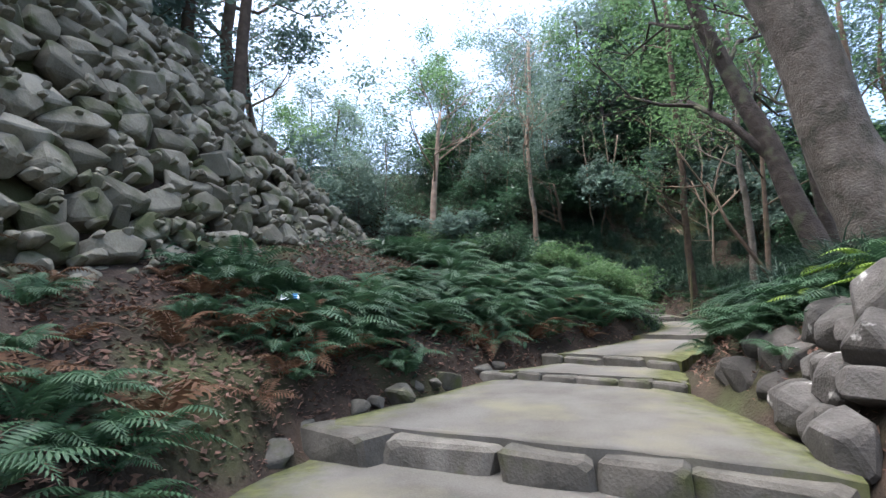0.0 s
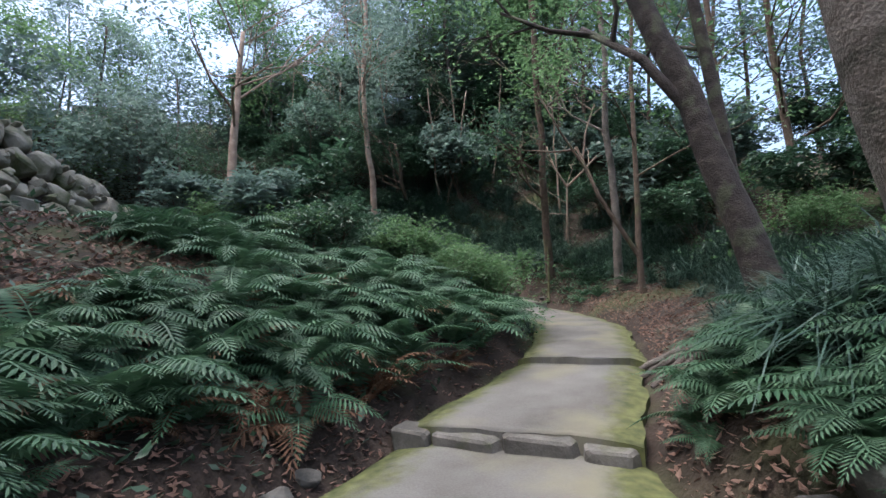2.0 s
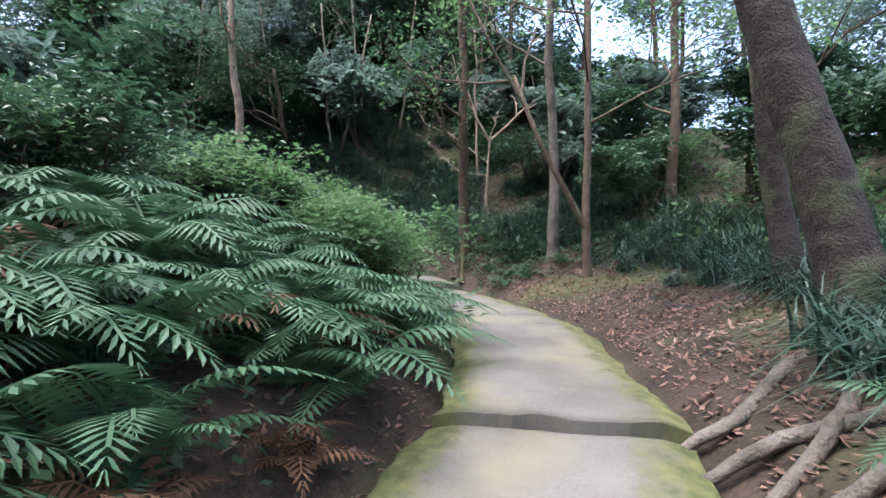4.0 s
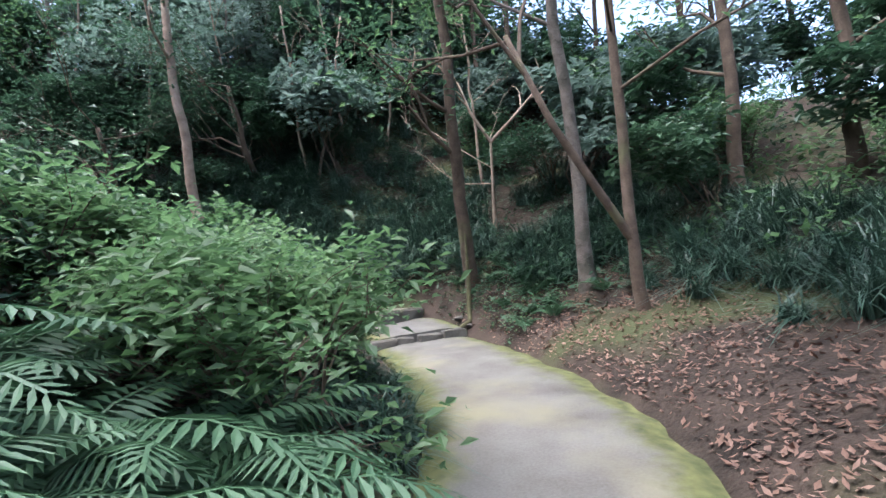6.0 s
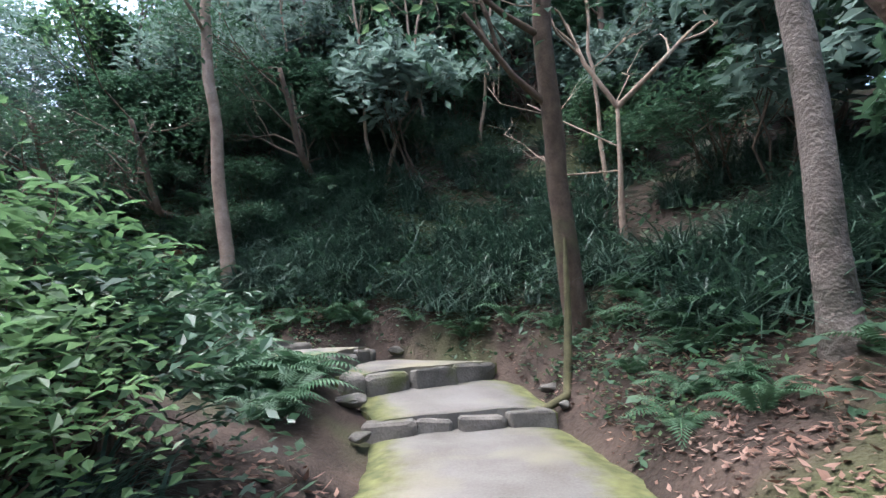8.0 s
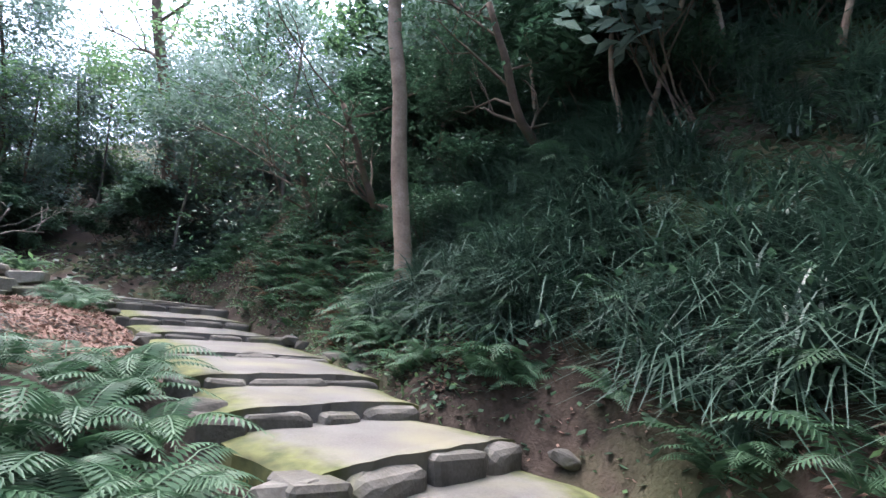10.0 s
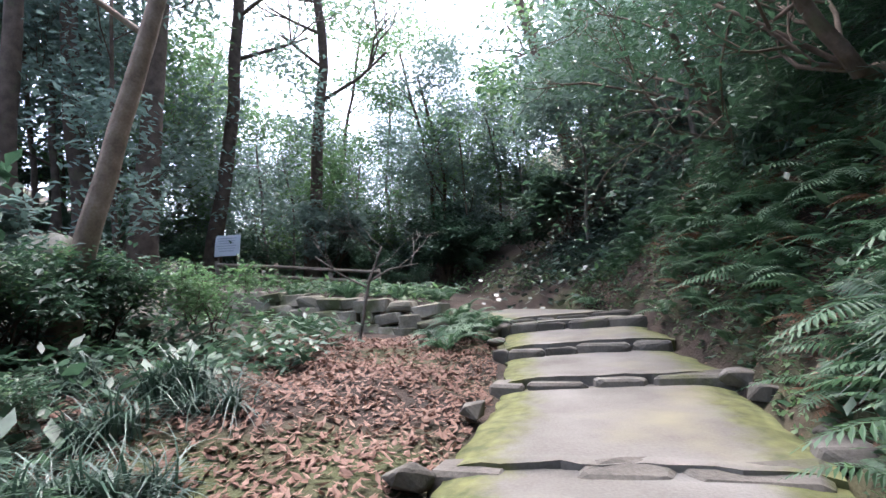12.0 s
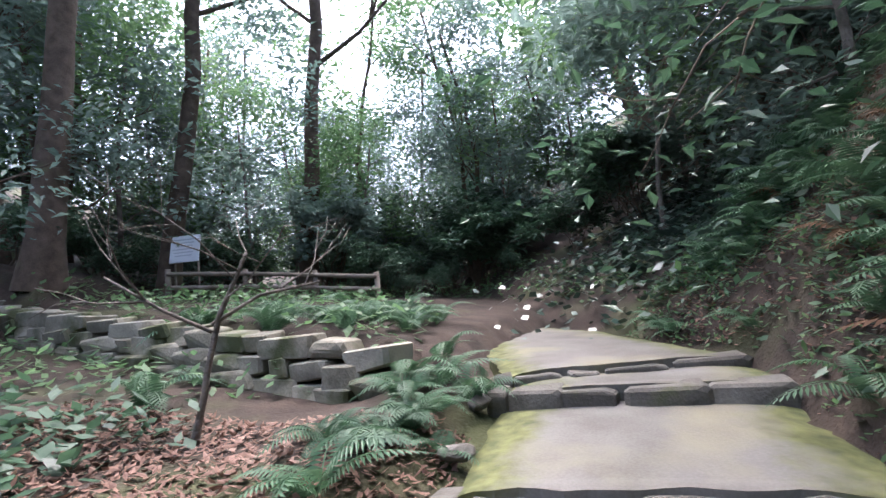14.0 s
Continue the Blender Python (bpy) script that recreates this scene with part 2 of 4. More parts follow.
def ground(x, y):
    dx, dy = x - _R[:, 0], y - _R[:, 1]
    d = np.sqrt(dx * dx + dy * dy) + 1e-6
    side = _H[:, 0] * dy - _H[:, 1] * dx
    out = np.maximum(0, d - _R[:, 3])
    left = side > 0
    lean = np.clip(side / d, -1, 1) * 0.5 + 0.5
    lift_l = np.minimum(_R[:, 4] * out, _R[:, 5] + 0.06 * out)
    lift_r = np.minimum(_R[:, 6] * out, _R[:, 7] + 0.06 * out)
    lift = lift_l * lean + lift_r * (1 - lean)
    w = 1 / (d + 0.15) ** 5
    z = float((w * (_R[:, 2] + lift)).sum() / w.sum())
    off = float(d.min())
    soft = smooth01(0.7, 2.2, off)
    z += soft * (0.16 * fbm(x, y, 0.45, 3) + 0.06 * fbm(x, y, 1.7, 8)) - 0.05 * (1 - soft)
    # the wooded hill above the path
    rise = 4.0 * smooth01(-5.0, 1.0, x) * smooth01(21.4 - 0.25 * min(8.0, max(0.0, x)), 27.5, y) * (1 - 0.6 * smooth01(11.0, 18.0, x))
    z += max(rise, 3.6 * smooth01(26.5, 33.0, y) * (1 - smooth01(11.0, 18.0, x)))
    # the footpath lies in a level bed
    bed = 1 - smooth01(-0.05, 0.4, float((d - _R[:, 3]).min()))
    z += bed * (float((w * _R[:, 2]).sum() / w.sum()) - 0.15 - z)
    # the earth behind the old wall
    z = max(z, min(wall_top(y) - 0.1, (x - FACE[0] - FACE[1] * y) / FACE[2] - 0.55))
    # the terrace behind the low wall
    (ax, ay), (bx, by) = TERRACE
    L = math.hypot(bx - ax, by - ay)
    nx, ny = (by - ay) / L, -(bx - ax) / L
    q = (x - ax) * nx + (y - ay) * ny
    r = ((x - ax) * (bx - ax) + (y - ay) * (by - ay)) / L
    tw = smooth01(0.05, 0.45, q) * smooth01(-0.2, 0.3, r) * (1 - smooth01(6, 12, r)) * (1 - smooth01(9, 16, q))
    z = z + tw * max(0.0, 2.3 + 0.13 * r - z)
    dip = smooth01(-3.6, -1.2, q) * (1 - smooth01(-0.1, 0.3, q)) * smooth01(-0.2, 0.8, r) * (1 - smooth01(6.0, 8.5, r))
    z = z - dip * max(0.0, z - 1.78 - 0.13 * r)
    return z


def build_ground():
    xs = np.concatenate([np.linspace(-900, -40, 8), np.arange(-36, -10, 1.3), np.arange(-10, 16, 0.26), np.arange(16, 44, 1.3), np.linspace(48, 900, 8)])
    ys = np.concatenate([np.linspace(-900, -30, 8), np.arange(-26, -2, 1.3), np.arange(-2, 30, 0.26), np.arange(30, 54, 1.3), np.linspace(58, 900, 8)])
    verts, faces = [], []
    for y in ys:
        for x in xs:
            cx, cy = min(40, max(-34, x)), min(50, max(-24, y))
            verts.append((x, y, ground(cx, cy)))
    n = len(xs)
    for j in range(len(ys) - 1):
        for i in range(n - 1):
            faces.append((j * n + i, j * n + i + 1, (j + 1) * n + i + 1, (j + 1) * n + i))
    me = mesh_of("ground", verts, faces, SOIL, True)
    return tagged(place("ground", me), "brown forest soil with leaf mould and moss", "ground", kind="structure")


build_ground()


def trail_side(s, d, dz=0.0):
    r, h = along(s)
    return Vector((r[0] - h[1] * d, r[1] + h[0] * d, r[2] + dz))


def s_at(x, y):
    return float(_S[np.argmin((_R[:, 0] - x) ** 2 + (_R[:, 1] - y) ** 2)])


# slabs of the path: from one riser to the next, level with a little rise, thick enough to show a step
STEPS = [s_at(0.7, 4.05), s_at(1.7, 6.35), s_at(2.36, 7.34), s_at(4.2, 9.1), s_at(7.0, 16.1), s_at(6.75, 17.2), s_at(6.0, 18.05), s_at(5.3, 18.3), s_at(4.55, 18.75), s_at(3.3, 19.45), s_at(1.4, 20.65), s_at(0.0, 21.25), s_at(-1.45, 21.9), s_at(-1.95, 22.1), s_at(-8, 21.5)]
RISE = [0.24, 0.10, 0.14, 0.075, 0.13, 0.2, 0.18, 0.2, 0.15, 0.13, 0.12, 0.13, 0.12, 0.13]


def build_slab(k, s0, s1, top0, top1, name="slab"):
    steps = max(3, int((s1 - s0) / 0.12))
    across = 18
    verts, faces, edge = [], [], []
    for i in range(steps + 1):
        f = i / steps
        s = s0 + (s1 - s0) * f
        r, h = along(s)
        for j in range(across + 1):
            g = j / across * 2 - 1
            wob = 0.07 * fbm(s, 0, 1.4, 11 if g > 0 else 17) + 0.03 * fbm(s, 0, 5, 4 if g > 0 else 5)
            d = g * (r[3] + wob)
            front = 0.05 * fbm(j * 0.4, k, 1.1, 2) if i in (0,) else 0.0
            p = trail_side(s + front, d)
            z = top0 + (top1 - top0) * f + 0.012 * fbm(p.x, p.y, 2.5, 1) - 0.05 * abs(g) ** 6
            verts.append((p.x, p.y, z))
    n = across + 1
    for i in range(steps):
        for j in range(across):
            faces.append((i * n + j, i * n + j + 1, (i + 1) * n + j + 1, (i + 1) * n + j))
    # skirts down to the soil
    rim = [j for j in range(n)] + [i * n + n - 1 for i in range(1, steps + 1)] + [steps * n + j for j in range(n - 2, -1, -1)] + [i * n for i in range(steps - 1, 0, -1)]
    base = len(verts)
    for v in rim:
        x, y, z = verts[v]
        verts.append((x, y, z - 0.4))
    m = len(rim)
    for i in range(m):
        faces.append((rim[i], rim[(i + 1) % m], base + (i + 1) % m, base + i))
    me = mesh_of(name, verts, faces, PAVING, False)
    at = me.attributes.new("moss", "FLOAT", "POINT")
    vals = []
    for i in range(steps + 1):
        s = s0 + (s1 - s0) * i / steps
        for j in range(across + 1):
            gg = abs(j / across * 2 - 1)
            vals.append(min(1.0, gg ** 1.7 * 0.98 + 0.25 * max(0.0, fbm(s, j * 0.2, 0.8, 31))) * (0.75 if k < 2 else 1.0))
    vals += [0.35] * len(rim)
    at.data.foreach_set("value", vals)
    for p in me.polygons:
        p.use_smooth = p.index < steps * across
    return me


def rock_mesh(name, mat, points=16, box=0.6, seed=0, wear=0.05, smooth=False):
    """A broken block about one metre across: the hull of a few points, with its edges worn."""
    r = np.random.default_rng(seed)
    bm = bmesh.new()
    for k in range(points):
        v = Vector(r.normal(0, 1, 3))
        ball = v.normalized() * 0.55
        cube = v / max(abs(v.x), abs(v.y), abs(v.z)) * 0.5
        bm.verts.new(ball.lerp(cube, box) * float(r.uniform(0.88, 1.06)))
    if box > 0.7:
        for x in (-0.46, 0.46):
            for y in (-0.46, 0.46):
                for z in (-0.47, 0.47):
                    bm.verts.new((x + float(r.normal(0, 0.09)), y + float(r.normal(0, 0.09)), z * 0.94 + float(r.normal(0, 0.05))))
    hull = bmesh.ops.convex_hull(bm, input=bm.verts[:])
    bmesh.ops.delete(bm, geom=[v for v in set(hull["geom_interior"]) if isinstance(v, bmesh.types.BMVert)], context="VERTS")
    bmesh.ops.dissolve_limit(bm, angle_limit=0.35, verts=bm.verts[:], edges=bm.edges[:])
    bmesh.ops.bevel(bm, geom=bm.edges[:], offset=wear, segments=1, affect="EDGES", clamp_overlap=True)
    bmesh.ops.triangulate(bm, faces=bm.faces[:])
    me = bpy.data.meshes.new(name)
    bm.to_mesh(me)
    bm.free()
    me.materials.append(mat)
    return me


STEP_ROCKS = [rock_mesh("edge_stone", STONE, 10, 0.8, i, 0.07) for i in range(9)]
EDGE_ROCKS = [rock_mesh("edge_stone", STONE, 16, 0.55, 120 + i, 0.06) for i in range(6)]
LOW_ROCKS = [rock_mesh("stone", WALLSTONE, 11, 0.72, 80 + i, 0.08) for i in range(8)]
WALL_ROCKS = [rock_mesh("stone", WALLSTONE, 20, 0.62, 20 + i, 0.05) for i in range(12)]
BOULDERS = [rock_mesh("boulder", BOULDER, 22, 0.6, 40 + i, 0.07) for i in range(9)]


def frame_m(p, xdir, up=Vector((0, 0, 1)), scale=(1, 1, 1), spin=0.0):
    x = Vector(xdir).normalized()
    y = up.cross(x).normalized()
    z = x.cross(y)
    m = Matrix((x, y, z)).transposed().to_4x4()
    m.translation = p
    return m @ Matrix.Rotation(spin, 4, "Y") @ Matrix.Diagonal((*scale, 1))


def rot_z(a):
    return Matrix.Rotation(a, 4, "Z")


footpath = empty("footpath", pose(0, 0, 0), "pale concrete and stone footpath with mossy edges and low steps", "path", kind="structure")
_tops = []
starts = [s_at(0.3, -2.0)] + STEPS
for k in range(len(starts) - 1):
    s0, s1 = starts[k], starts[k + 1]
    r1, _ = along(s1)
    r0, _ = along(s0)
    step = RISE[k] if k < len(RISE) else 0.1
    top1 = r1[2] - step * 0.5
    top0 = (r0[2] + RISE[k - 1] * 0.5) if k else r0[2]
    place("slab", build_slab(k, s0, s1 - (0.04 if step < 0.08 else 0.0), top0, max(top0, top1)), footpath)
    _tops.append((s1, r1[2] - step * 0.5, step))
for idx, (s, top, step) in enumerate(_tops):
    r, h = along(s)
    d, wide = -r[3] * 0.98, r[3] * 0.98
    if idx == 0:
        wide += 0.75
    if step < 0.08:
        continue
    while d < wide:
        w = min(float(rng.uniform(0.24, 0.5)) * (2.3 if idx == 0 else 1.3), wide - d + 0.15)
        p = trail_side(s + 0.03 + float(rng.uniform(-0.03, 0.02)), d + w / 2)
        hh = step + 0.2 + float(rng.uniform(-0.03, 0.03))
        sc = (w * 1.02, 0.4 if idx == 0 else 0.26, hh)
        m = frame_m(Vector((p.x, p.y, top + step - hh / 2 + float(rng.uniform(-0.03, 0.015)))), Vector((-h[1], h[0], 0)), scale=sc) @ rot_z(float(rng.normal(0, 0.06)))
        place("edge_stone", STEP_ROCKS[int(rng.integers(9))], footpath, m)
        d += w
# loose edging stones beside the steps
for s in np.arange(s_at(7.0, 16.0), s_at(-1.6, 22.0), 0.42):
    for sg in (-1, 1):
        if rng.random() < 0.42:
            r, h = along(s)
            p = trail_side(s, sg * (r[3] + float(rng.uniform(0.0, 0.2))))
            k = float(rng.uniform(0.1, 0.28))
            m = Matrix.Translation((p.x, p.y, p.z + k * 0.12)) @ rot_z(float(rng.uniform(0, 6))) @ Matrix.Diagonal((k * 1.4, k, k * 0.7, 1))
            place("edge_stone", EDGE_ROCKS[int(rng.integers(6))], footpath, m)
for s in np.arange(s_at(0.5, 3.6), s_at(2.4, 7.4), 0.26):
    if rng.random() < 0.35:
        continue
    r, h = along(s)
    p = trail_side(s + float(rng.uniform(-0.1, 0.1)), r[3] + float(rng.uniform(0.05, 0.3)))
    k = float(rng.uniform(0.1, 0.38))
    m = Matrix.Translation((p.x, p.y, p.z + 0.02)) @ rot_z(float(rng.uniform(0, 6))) @ Matrix.Diagonal((k * 1.5, k, k * 0.9, 1))
    place("edge_stone", EDGE_ROCKS[int(rng.integers(6))], footpath, m)

# ---- the old battered stone wall ----
wall = empty("wall_west", pose(0, 0, 0), "tall battered dry-stone wall of rough grey-green blocks", "wall", kind="structure")
FACE_N = Vector((1, -FACE[1], -FACE[2])).normalized()
FACE_U = Vector((FACE[1], 1, 0)).normalized()
FACE_V = FACE_N.cross(FACE_U)
verts, faces = [], []
NY, NZ = 46, 16
for i in range(NY + 1):
    y = -6 + 22.0 * i / NY
    for j in range(NZ + 1):
        z = -0.6 + (wall_top(y) + 0.55) * j / NZ
        verts.append((face_x(y, z) - 0.2, y, z))
for i in range(NY):
    for j in range(NZ):
        q = i * (NZ + 1) + j
        faces.append((q, q + NZ + 1, q + NZ + 2, q + 1))
n0 = len(verts)
verts += [(x - 0.5, y, z) for x, y, z in verts]
faces += [tuple(v + n0 for v in reversed(f)) for f in faces]
place("wall_core", mesh_of("wall_core", verts, faces, SOIL), wall)


def face_stone(y, z, w, h, deep, proud):
    m = Matrix((FACE_N, FACE_U, FACE_V)).transposed().to_4x4()
    m.translation = Vector((face_x(y, z), y, z)) + FACE_N * proud
    return m @ Matrix.Rotation(float(rng.normal(0.15, 0.3)), 4, "X") @ Matrix.Rotation(float(rng.normal(0, 0.14)), 4, "Z") @ Matrix.Rotation(float(rng.normal(0, 0.12)), 4, "Y") @ Matrix.Diagonal((deep, w, h, 1))


count = 0
spare = []
z = 0.2
while z < 8.6:
    hgt = float(rng.uniform(0.36, 0.6))
    y = -1.0 + float(rng.uniform(0, 0.4))
    while y < 15.6:
        small = rng.random() < 0.25
        w = float(rng.uniform(0.2, 0.34)) if small else float(rng.uniform(0.42, 0.95))
        yy, zz = y + w / 2, z + hgt / 2 + float(rng.uniform(-0.1, 0.1))
        if zz < wall_top(yy) + 0.05 and zz > ground(face_x(yy, zz) + 0.5, yy) - 0.3:
            k = float(rng.uniform(0.85, 1.15))
            m = face_stone(yy, zz, w * 1.1, hgt * (0.75 if small else k * 1.05), 0.46, float(rng.uniform(-0.1, 0.0)) - (0.05 if small else 0))
            if 2.0 < yy < 9.5 and zz < 5.2 and count < 300:
                place("stone", WALL_ROCKS[int(rng.integers(12))], wall, m)
                count += 1
            else:
                spare.append(m)
        y += w * 0.93
    z += hgt * 0.86
# chinking stones in the joints
for _ in range(900):
    yy, zz = float(rng.uniform(1, 14.5)), float(rng.uniform(0.3, 6.5))
    if zz < wall_top(yy) - 0.1 and zz > ground(face_x(yy, zz) + 0.5, yy) - 0.1:
        w = float(rng.uniform(0.1, 0.2))
        spare.append(face_stone(yy, zz, w, w * 0.8, 0.25, 0.1))
vv, ff = [], []
for m in spare:
    me = WALL_ROCKS[int(rng.integers(12))]
    b = len(vv)
    vv += [tuple(m @ v.co) for v in me.vertices]
    ff += [tuple(b + i for i in p.vertices) for p in me.polygons]
tagged(place("far_stones", mesh_of("far_stones", vv, ff, WALLSTONE), wall), kind="stuff")

# ---- the low retaining wall of the terrace ----
low = empty("wall_low", pose(0, 0, 0), "low mossy dry-stone retaining wall below the terrace", "wall", kind="structure")
(ax, ay), (bx, by) = TERRACE
tl = math.hypot(bx - ax, by - ay) + 4.0
ux, uy = (bx - ax) / math.hypot(bx - ax, by - ay), (by - ay) / math.hypot(bx - ax, by - ay)
for row in range(3):
    t = float(rng.uniform(-0.1, 0.1))
    while t < tl:
        w = float(rng.uniform(0.26, 0.6))
        x, y = ax + ux * (t + w / 2), ay + uy * (t + w / 2)
        top = 2.36 + 0.13 * t
        zz = top - 0.12 - row * 0.2 + float(rng.uniform(-0.03, 0.03))
        m = frame_m(Vector((x - uy * -0.0 + uy * 0.05 * row * -1, y + ux * 0.05 * row, zz)), Vector((ux, uy, 0)), scale=(w * 1.02, 0.4, float(rng.uniform(0.2, 0.28))), spin=float(rng.normal(0, 0.06)))
        place("stone", LOW_ROCKS[int(rng.integers(8))], low, m)
        t += w * 0.96

# ---- the boulder wall beside the path ----
bwall = empty("wall_boulder", pose(0, 0, 0), "rough wall of piled grey boulders beside the path", "wall", kind="structure")
s_a, s_b = s_at(0.75, 4.2), s_at(1.75, 6.45)
for row in range(5):
    s = s_a + 0.1 * row
    while s < s_b:
        f = (s - s_a) / (s_b - s_a)
        lim = 1.5 - 1.1 * f
        k = float(rng.uniform(0.3, 0.6)) * (1 - 0.2 * f)
        zoff = 0.16 + row * 0.30
        if zoff < lim:
            r, h = along(s)
            p = trail_side(s, -(min(r[3], 1.6) + 0.42 + row * 0.2))
            m = Matrix.Translation((p.x, p.y, p.z + zoff)) @ rot_z(float(rng.uniform(0, 6))) @ Matrix.Rotation(float(rng.normal(0, 0.5)), 4, "X") @ Matrix.Diagonal((k * 1.1, k, k * 1.05, 1))
            place("boulder", BOULDERS[int(rng.integers(9))], bwall, m)
        s += k * 0.8


# ---- plants ----
def tube(path, radii, sides=8, verts=None, faces=None):
    verts = [] if verts is None else verts
    faces = [] if faces is None else faces
    b = len(verts)
    n = len(path)
    for i, p in enumerate(path):
        p = Vector(p)
        d = (Vector(path[min(i + 1, n - 1)]) - Vector(path[max(i - 1, 0)])).normalized()
        a = d.cross(Vector((0.31, 0.95, 0.02))).normalized()
        c = d.cross(a)
        for k in range(sides):
            t = 2 * math.pi * k / sides
            rr = radii[i] * (1 + 0.10 * noise.noise(p * 2.1 + Vector((k * 0.9, 0, 0))))
            verts.append(tuple(p + (a * math.cos(t) + c * math.sin(t)) * rr))
    for i in range(n - 1):
        for k in range(sides):
            faces.append((b + i * sides + k, b + i * sides + (k + 1) % sides, b + (i + 1) * sides + (k + 1) % sides, b + (i + 1) * sides + k))
    faces.append(tuple(b + (n - 1) * sides + k for k in range(sides)))
    return verts, faces


def bent(a, b, n=8, wob=0.08, seed=0.0):
    a, b = Vector(a), Vector(b)
    L = (b - a).length
    pts = []
    for i in range(n + 1):
        f = i / n
        p = a.lerp(b, f)
        w = noise.noise_vector(Vector((f * 2.3 + seed, seed * 1.7, 2.0))) * wob * L * math.sin(math.pi * min(1, f + 0.15))
        pts.append(p + Vector((w.x, w.y, w.z * 0.3)))
    return pts


def twigs(verts, faces, start, direction, length, radius, depth, r, spread=0.55, ends=None, sides=5):
    d = Vector(direction).normalized()
    end = Vector(start) + d * length
    mid = Vector(start).lerp(end, 0.5) + Vector(r.normal(0, 0.07 * length, 3))
    tube([start, mid, end], [radius, radius * 0.8, radius * 0.55], sides, verts, faces)
    if ends is not None:
        ends.append((end, d, depth))
    if depth <= 0:
        return
    for k in range(int(r.integers(2, 4))):
        nd = (d + Vector(r.normal(0, spread, 3)) + Vector((0, 0, 0.18))).normalized()
        st = mid.lerp(end, float(r.uniform(0.1, 1.0)))
        twigs(verts, faces, st, nd, length * float(r.uniform(0.5, 0.78)), radius * 0.55, depth - 1, r, spread, ends, max(3, sides - 1))


def leaves_mesh(name, centres, count, spread, size, mat, r, droop=0.2, slim=0.45, flat=0.75):
    verts, faces = [], []
    nC = len(centres)
    for i in range(count):
        c = centres[int(r.integers(nC))]
        off = r.normal(0, 1, 3)
        off *= spread * (0.4 + 0.6 * r.random()) / max(0.6, np.linalg.norm(off) ** 0.5)
        off[2] *= flat
        p = Vector(c) + Vector(off)
        a = r.uniform(0, 2 * math.pi)
        d = Vector((math.cos(a), math.sin(a), float(r.normal(-droop, 0.35)))).normalized()
        s = Vector((-math.sin(a), math.cos(a), float(r.normal(0, 0.45)))).normalized()
        k = size * float(r.uniform(0.6, 1.35))
        up = d.cross(s) * k * 0.12
        b = len(verts)
        verts += [tuple(p), tuple(p + d * k * 0.5 + s * k * slim * 0.5 + up), tuple(p + d * k), tuple(p + d * k * 0.5 - s * k * slim * 0.5 + up)]
        faces += [(b, b + 1, b + 2), (b, b + 2, b + 3)]
    return mesh_of(name, verts, faces, mat)


def tree(label, trunk, radius, bark, limbs, crown_mat, leaves, size, seed, spread=0.9, depth=3, category="tree", name="tree", limb_from=0.45, limb_len=1.8, taper=0.5, group="", wob=0.04, lift=0.25, extra=()):
    """A trunk along its points, limbs that fork, and a crown of leaves round the limb ends."""
    r = np.random.default_rng(seed)
    base = Vector(trunk[0])
    top = empty(name, Matrix.Translation(base), label, category, group)
    pts = []
    for a, b in zip(trunk[:-1], trunk[1:]):
        seg = bent(Vector(a) - base, Vector(b) - base, 7, wob, seed + len(pts))
        pts += seg if not pts else seg[1:]
    n = len(pts)
    rad = [radius * (1 - (1 - taper) * i / (n - 1)) * (1 + 0.5 * math.exp(-i * 1.4)) for i in range(n)]
    v, f = tube(pts, rad, 12)
    place("trunk", mesh_of("trunk", v, f, bark, True), top)
    ends = []
    for k in range(limbs):
        i = int(n * (limb_from + (1 - limb_from) * (k + 0.5) / limbs))
        i = min(n - 1, max(1, i))
        a = r.uniform(0, 2 * math.pi)
        d = Vector((math.cos(a), math.sin(a), float(r.uniform(0.15, 0.9)) + lift * 0.5))
        lv, lf = [], []
        twigs(lv, lf, pts[i], d, limb_len * float(r.uniform(0.7, 1.2)), rad[i] * 0.42, depth, r, 0.5, ends)
        place("limb", mesh_of("limb", lv, lf, bark, True), top)
    for st, d, ln, rr in extra:
        lv, lf = [], []
        twigs(lv, lf, Vector(st) - base, Vector(d), ln, rr, depth, r, 0.42, ends)
        place("limb", mesh_of("limb", lv, lf, bark, True), top)
    if leaves and ends:
        cs = [e[0] for e in ends if e[2] < depth]
        place("crown", leaves_mesh("crown", cs, leaves, spread, size, crown_mat, r), top)
    return top


def g(x, y, dz=0.0):
    return (x, y, ground(x, y) + dz)


# trees that stand by the path
tree("thick leaning dark-barked tree on the bank", [g(6.75, 8.45, -0.2), (6.3, 8.95, 3.2), (5.7, 9.7, 6.2), (4.9, 10.6, 10.5)], 0.23, DARKBARK, 6, MIDLEAF, 2600, 0.15, 11, 0.8, limb_from=0.5, extra=(((6.2, 9.1, 3.7), (-0.5, 0.6, 0.9), 2.2, 0.09),))
tree("slender dark tree beside the leaning trunk", [g(7.6, 9.4, -0.2), (7.2, 9.7, 5.0), (7.0, 10.0, 10.0)], 0.13, DARKBARK, 5, MIDLEAF, 1800, 0.15, 12)
tree("very thick grey-brown leaning trunk above the boulders", [g(5.25, 5.75, -0.2), (4.75, 5.9, 3.2), (3.9, 6.3, 8.0)], 0.42, GREYBARK, 5, MIDLEAF, 2200, 0.16, 13, taper=0.7, limb_from=0.7)
tree("pale bare forked tree below the old wall", [g(-0.45, 15.6, -0.2), (-0.25, 16.6, 5.4), (-0.05, 17.3, 8.2)], 0.13, PALEBARK, 7, GREYLEAF, 260, 0.12, 14, limb_from=0.45, limb_len=2.0, depth=4, taper=0.4)
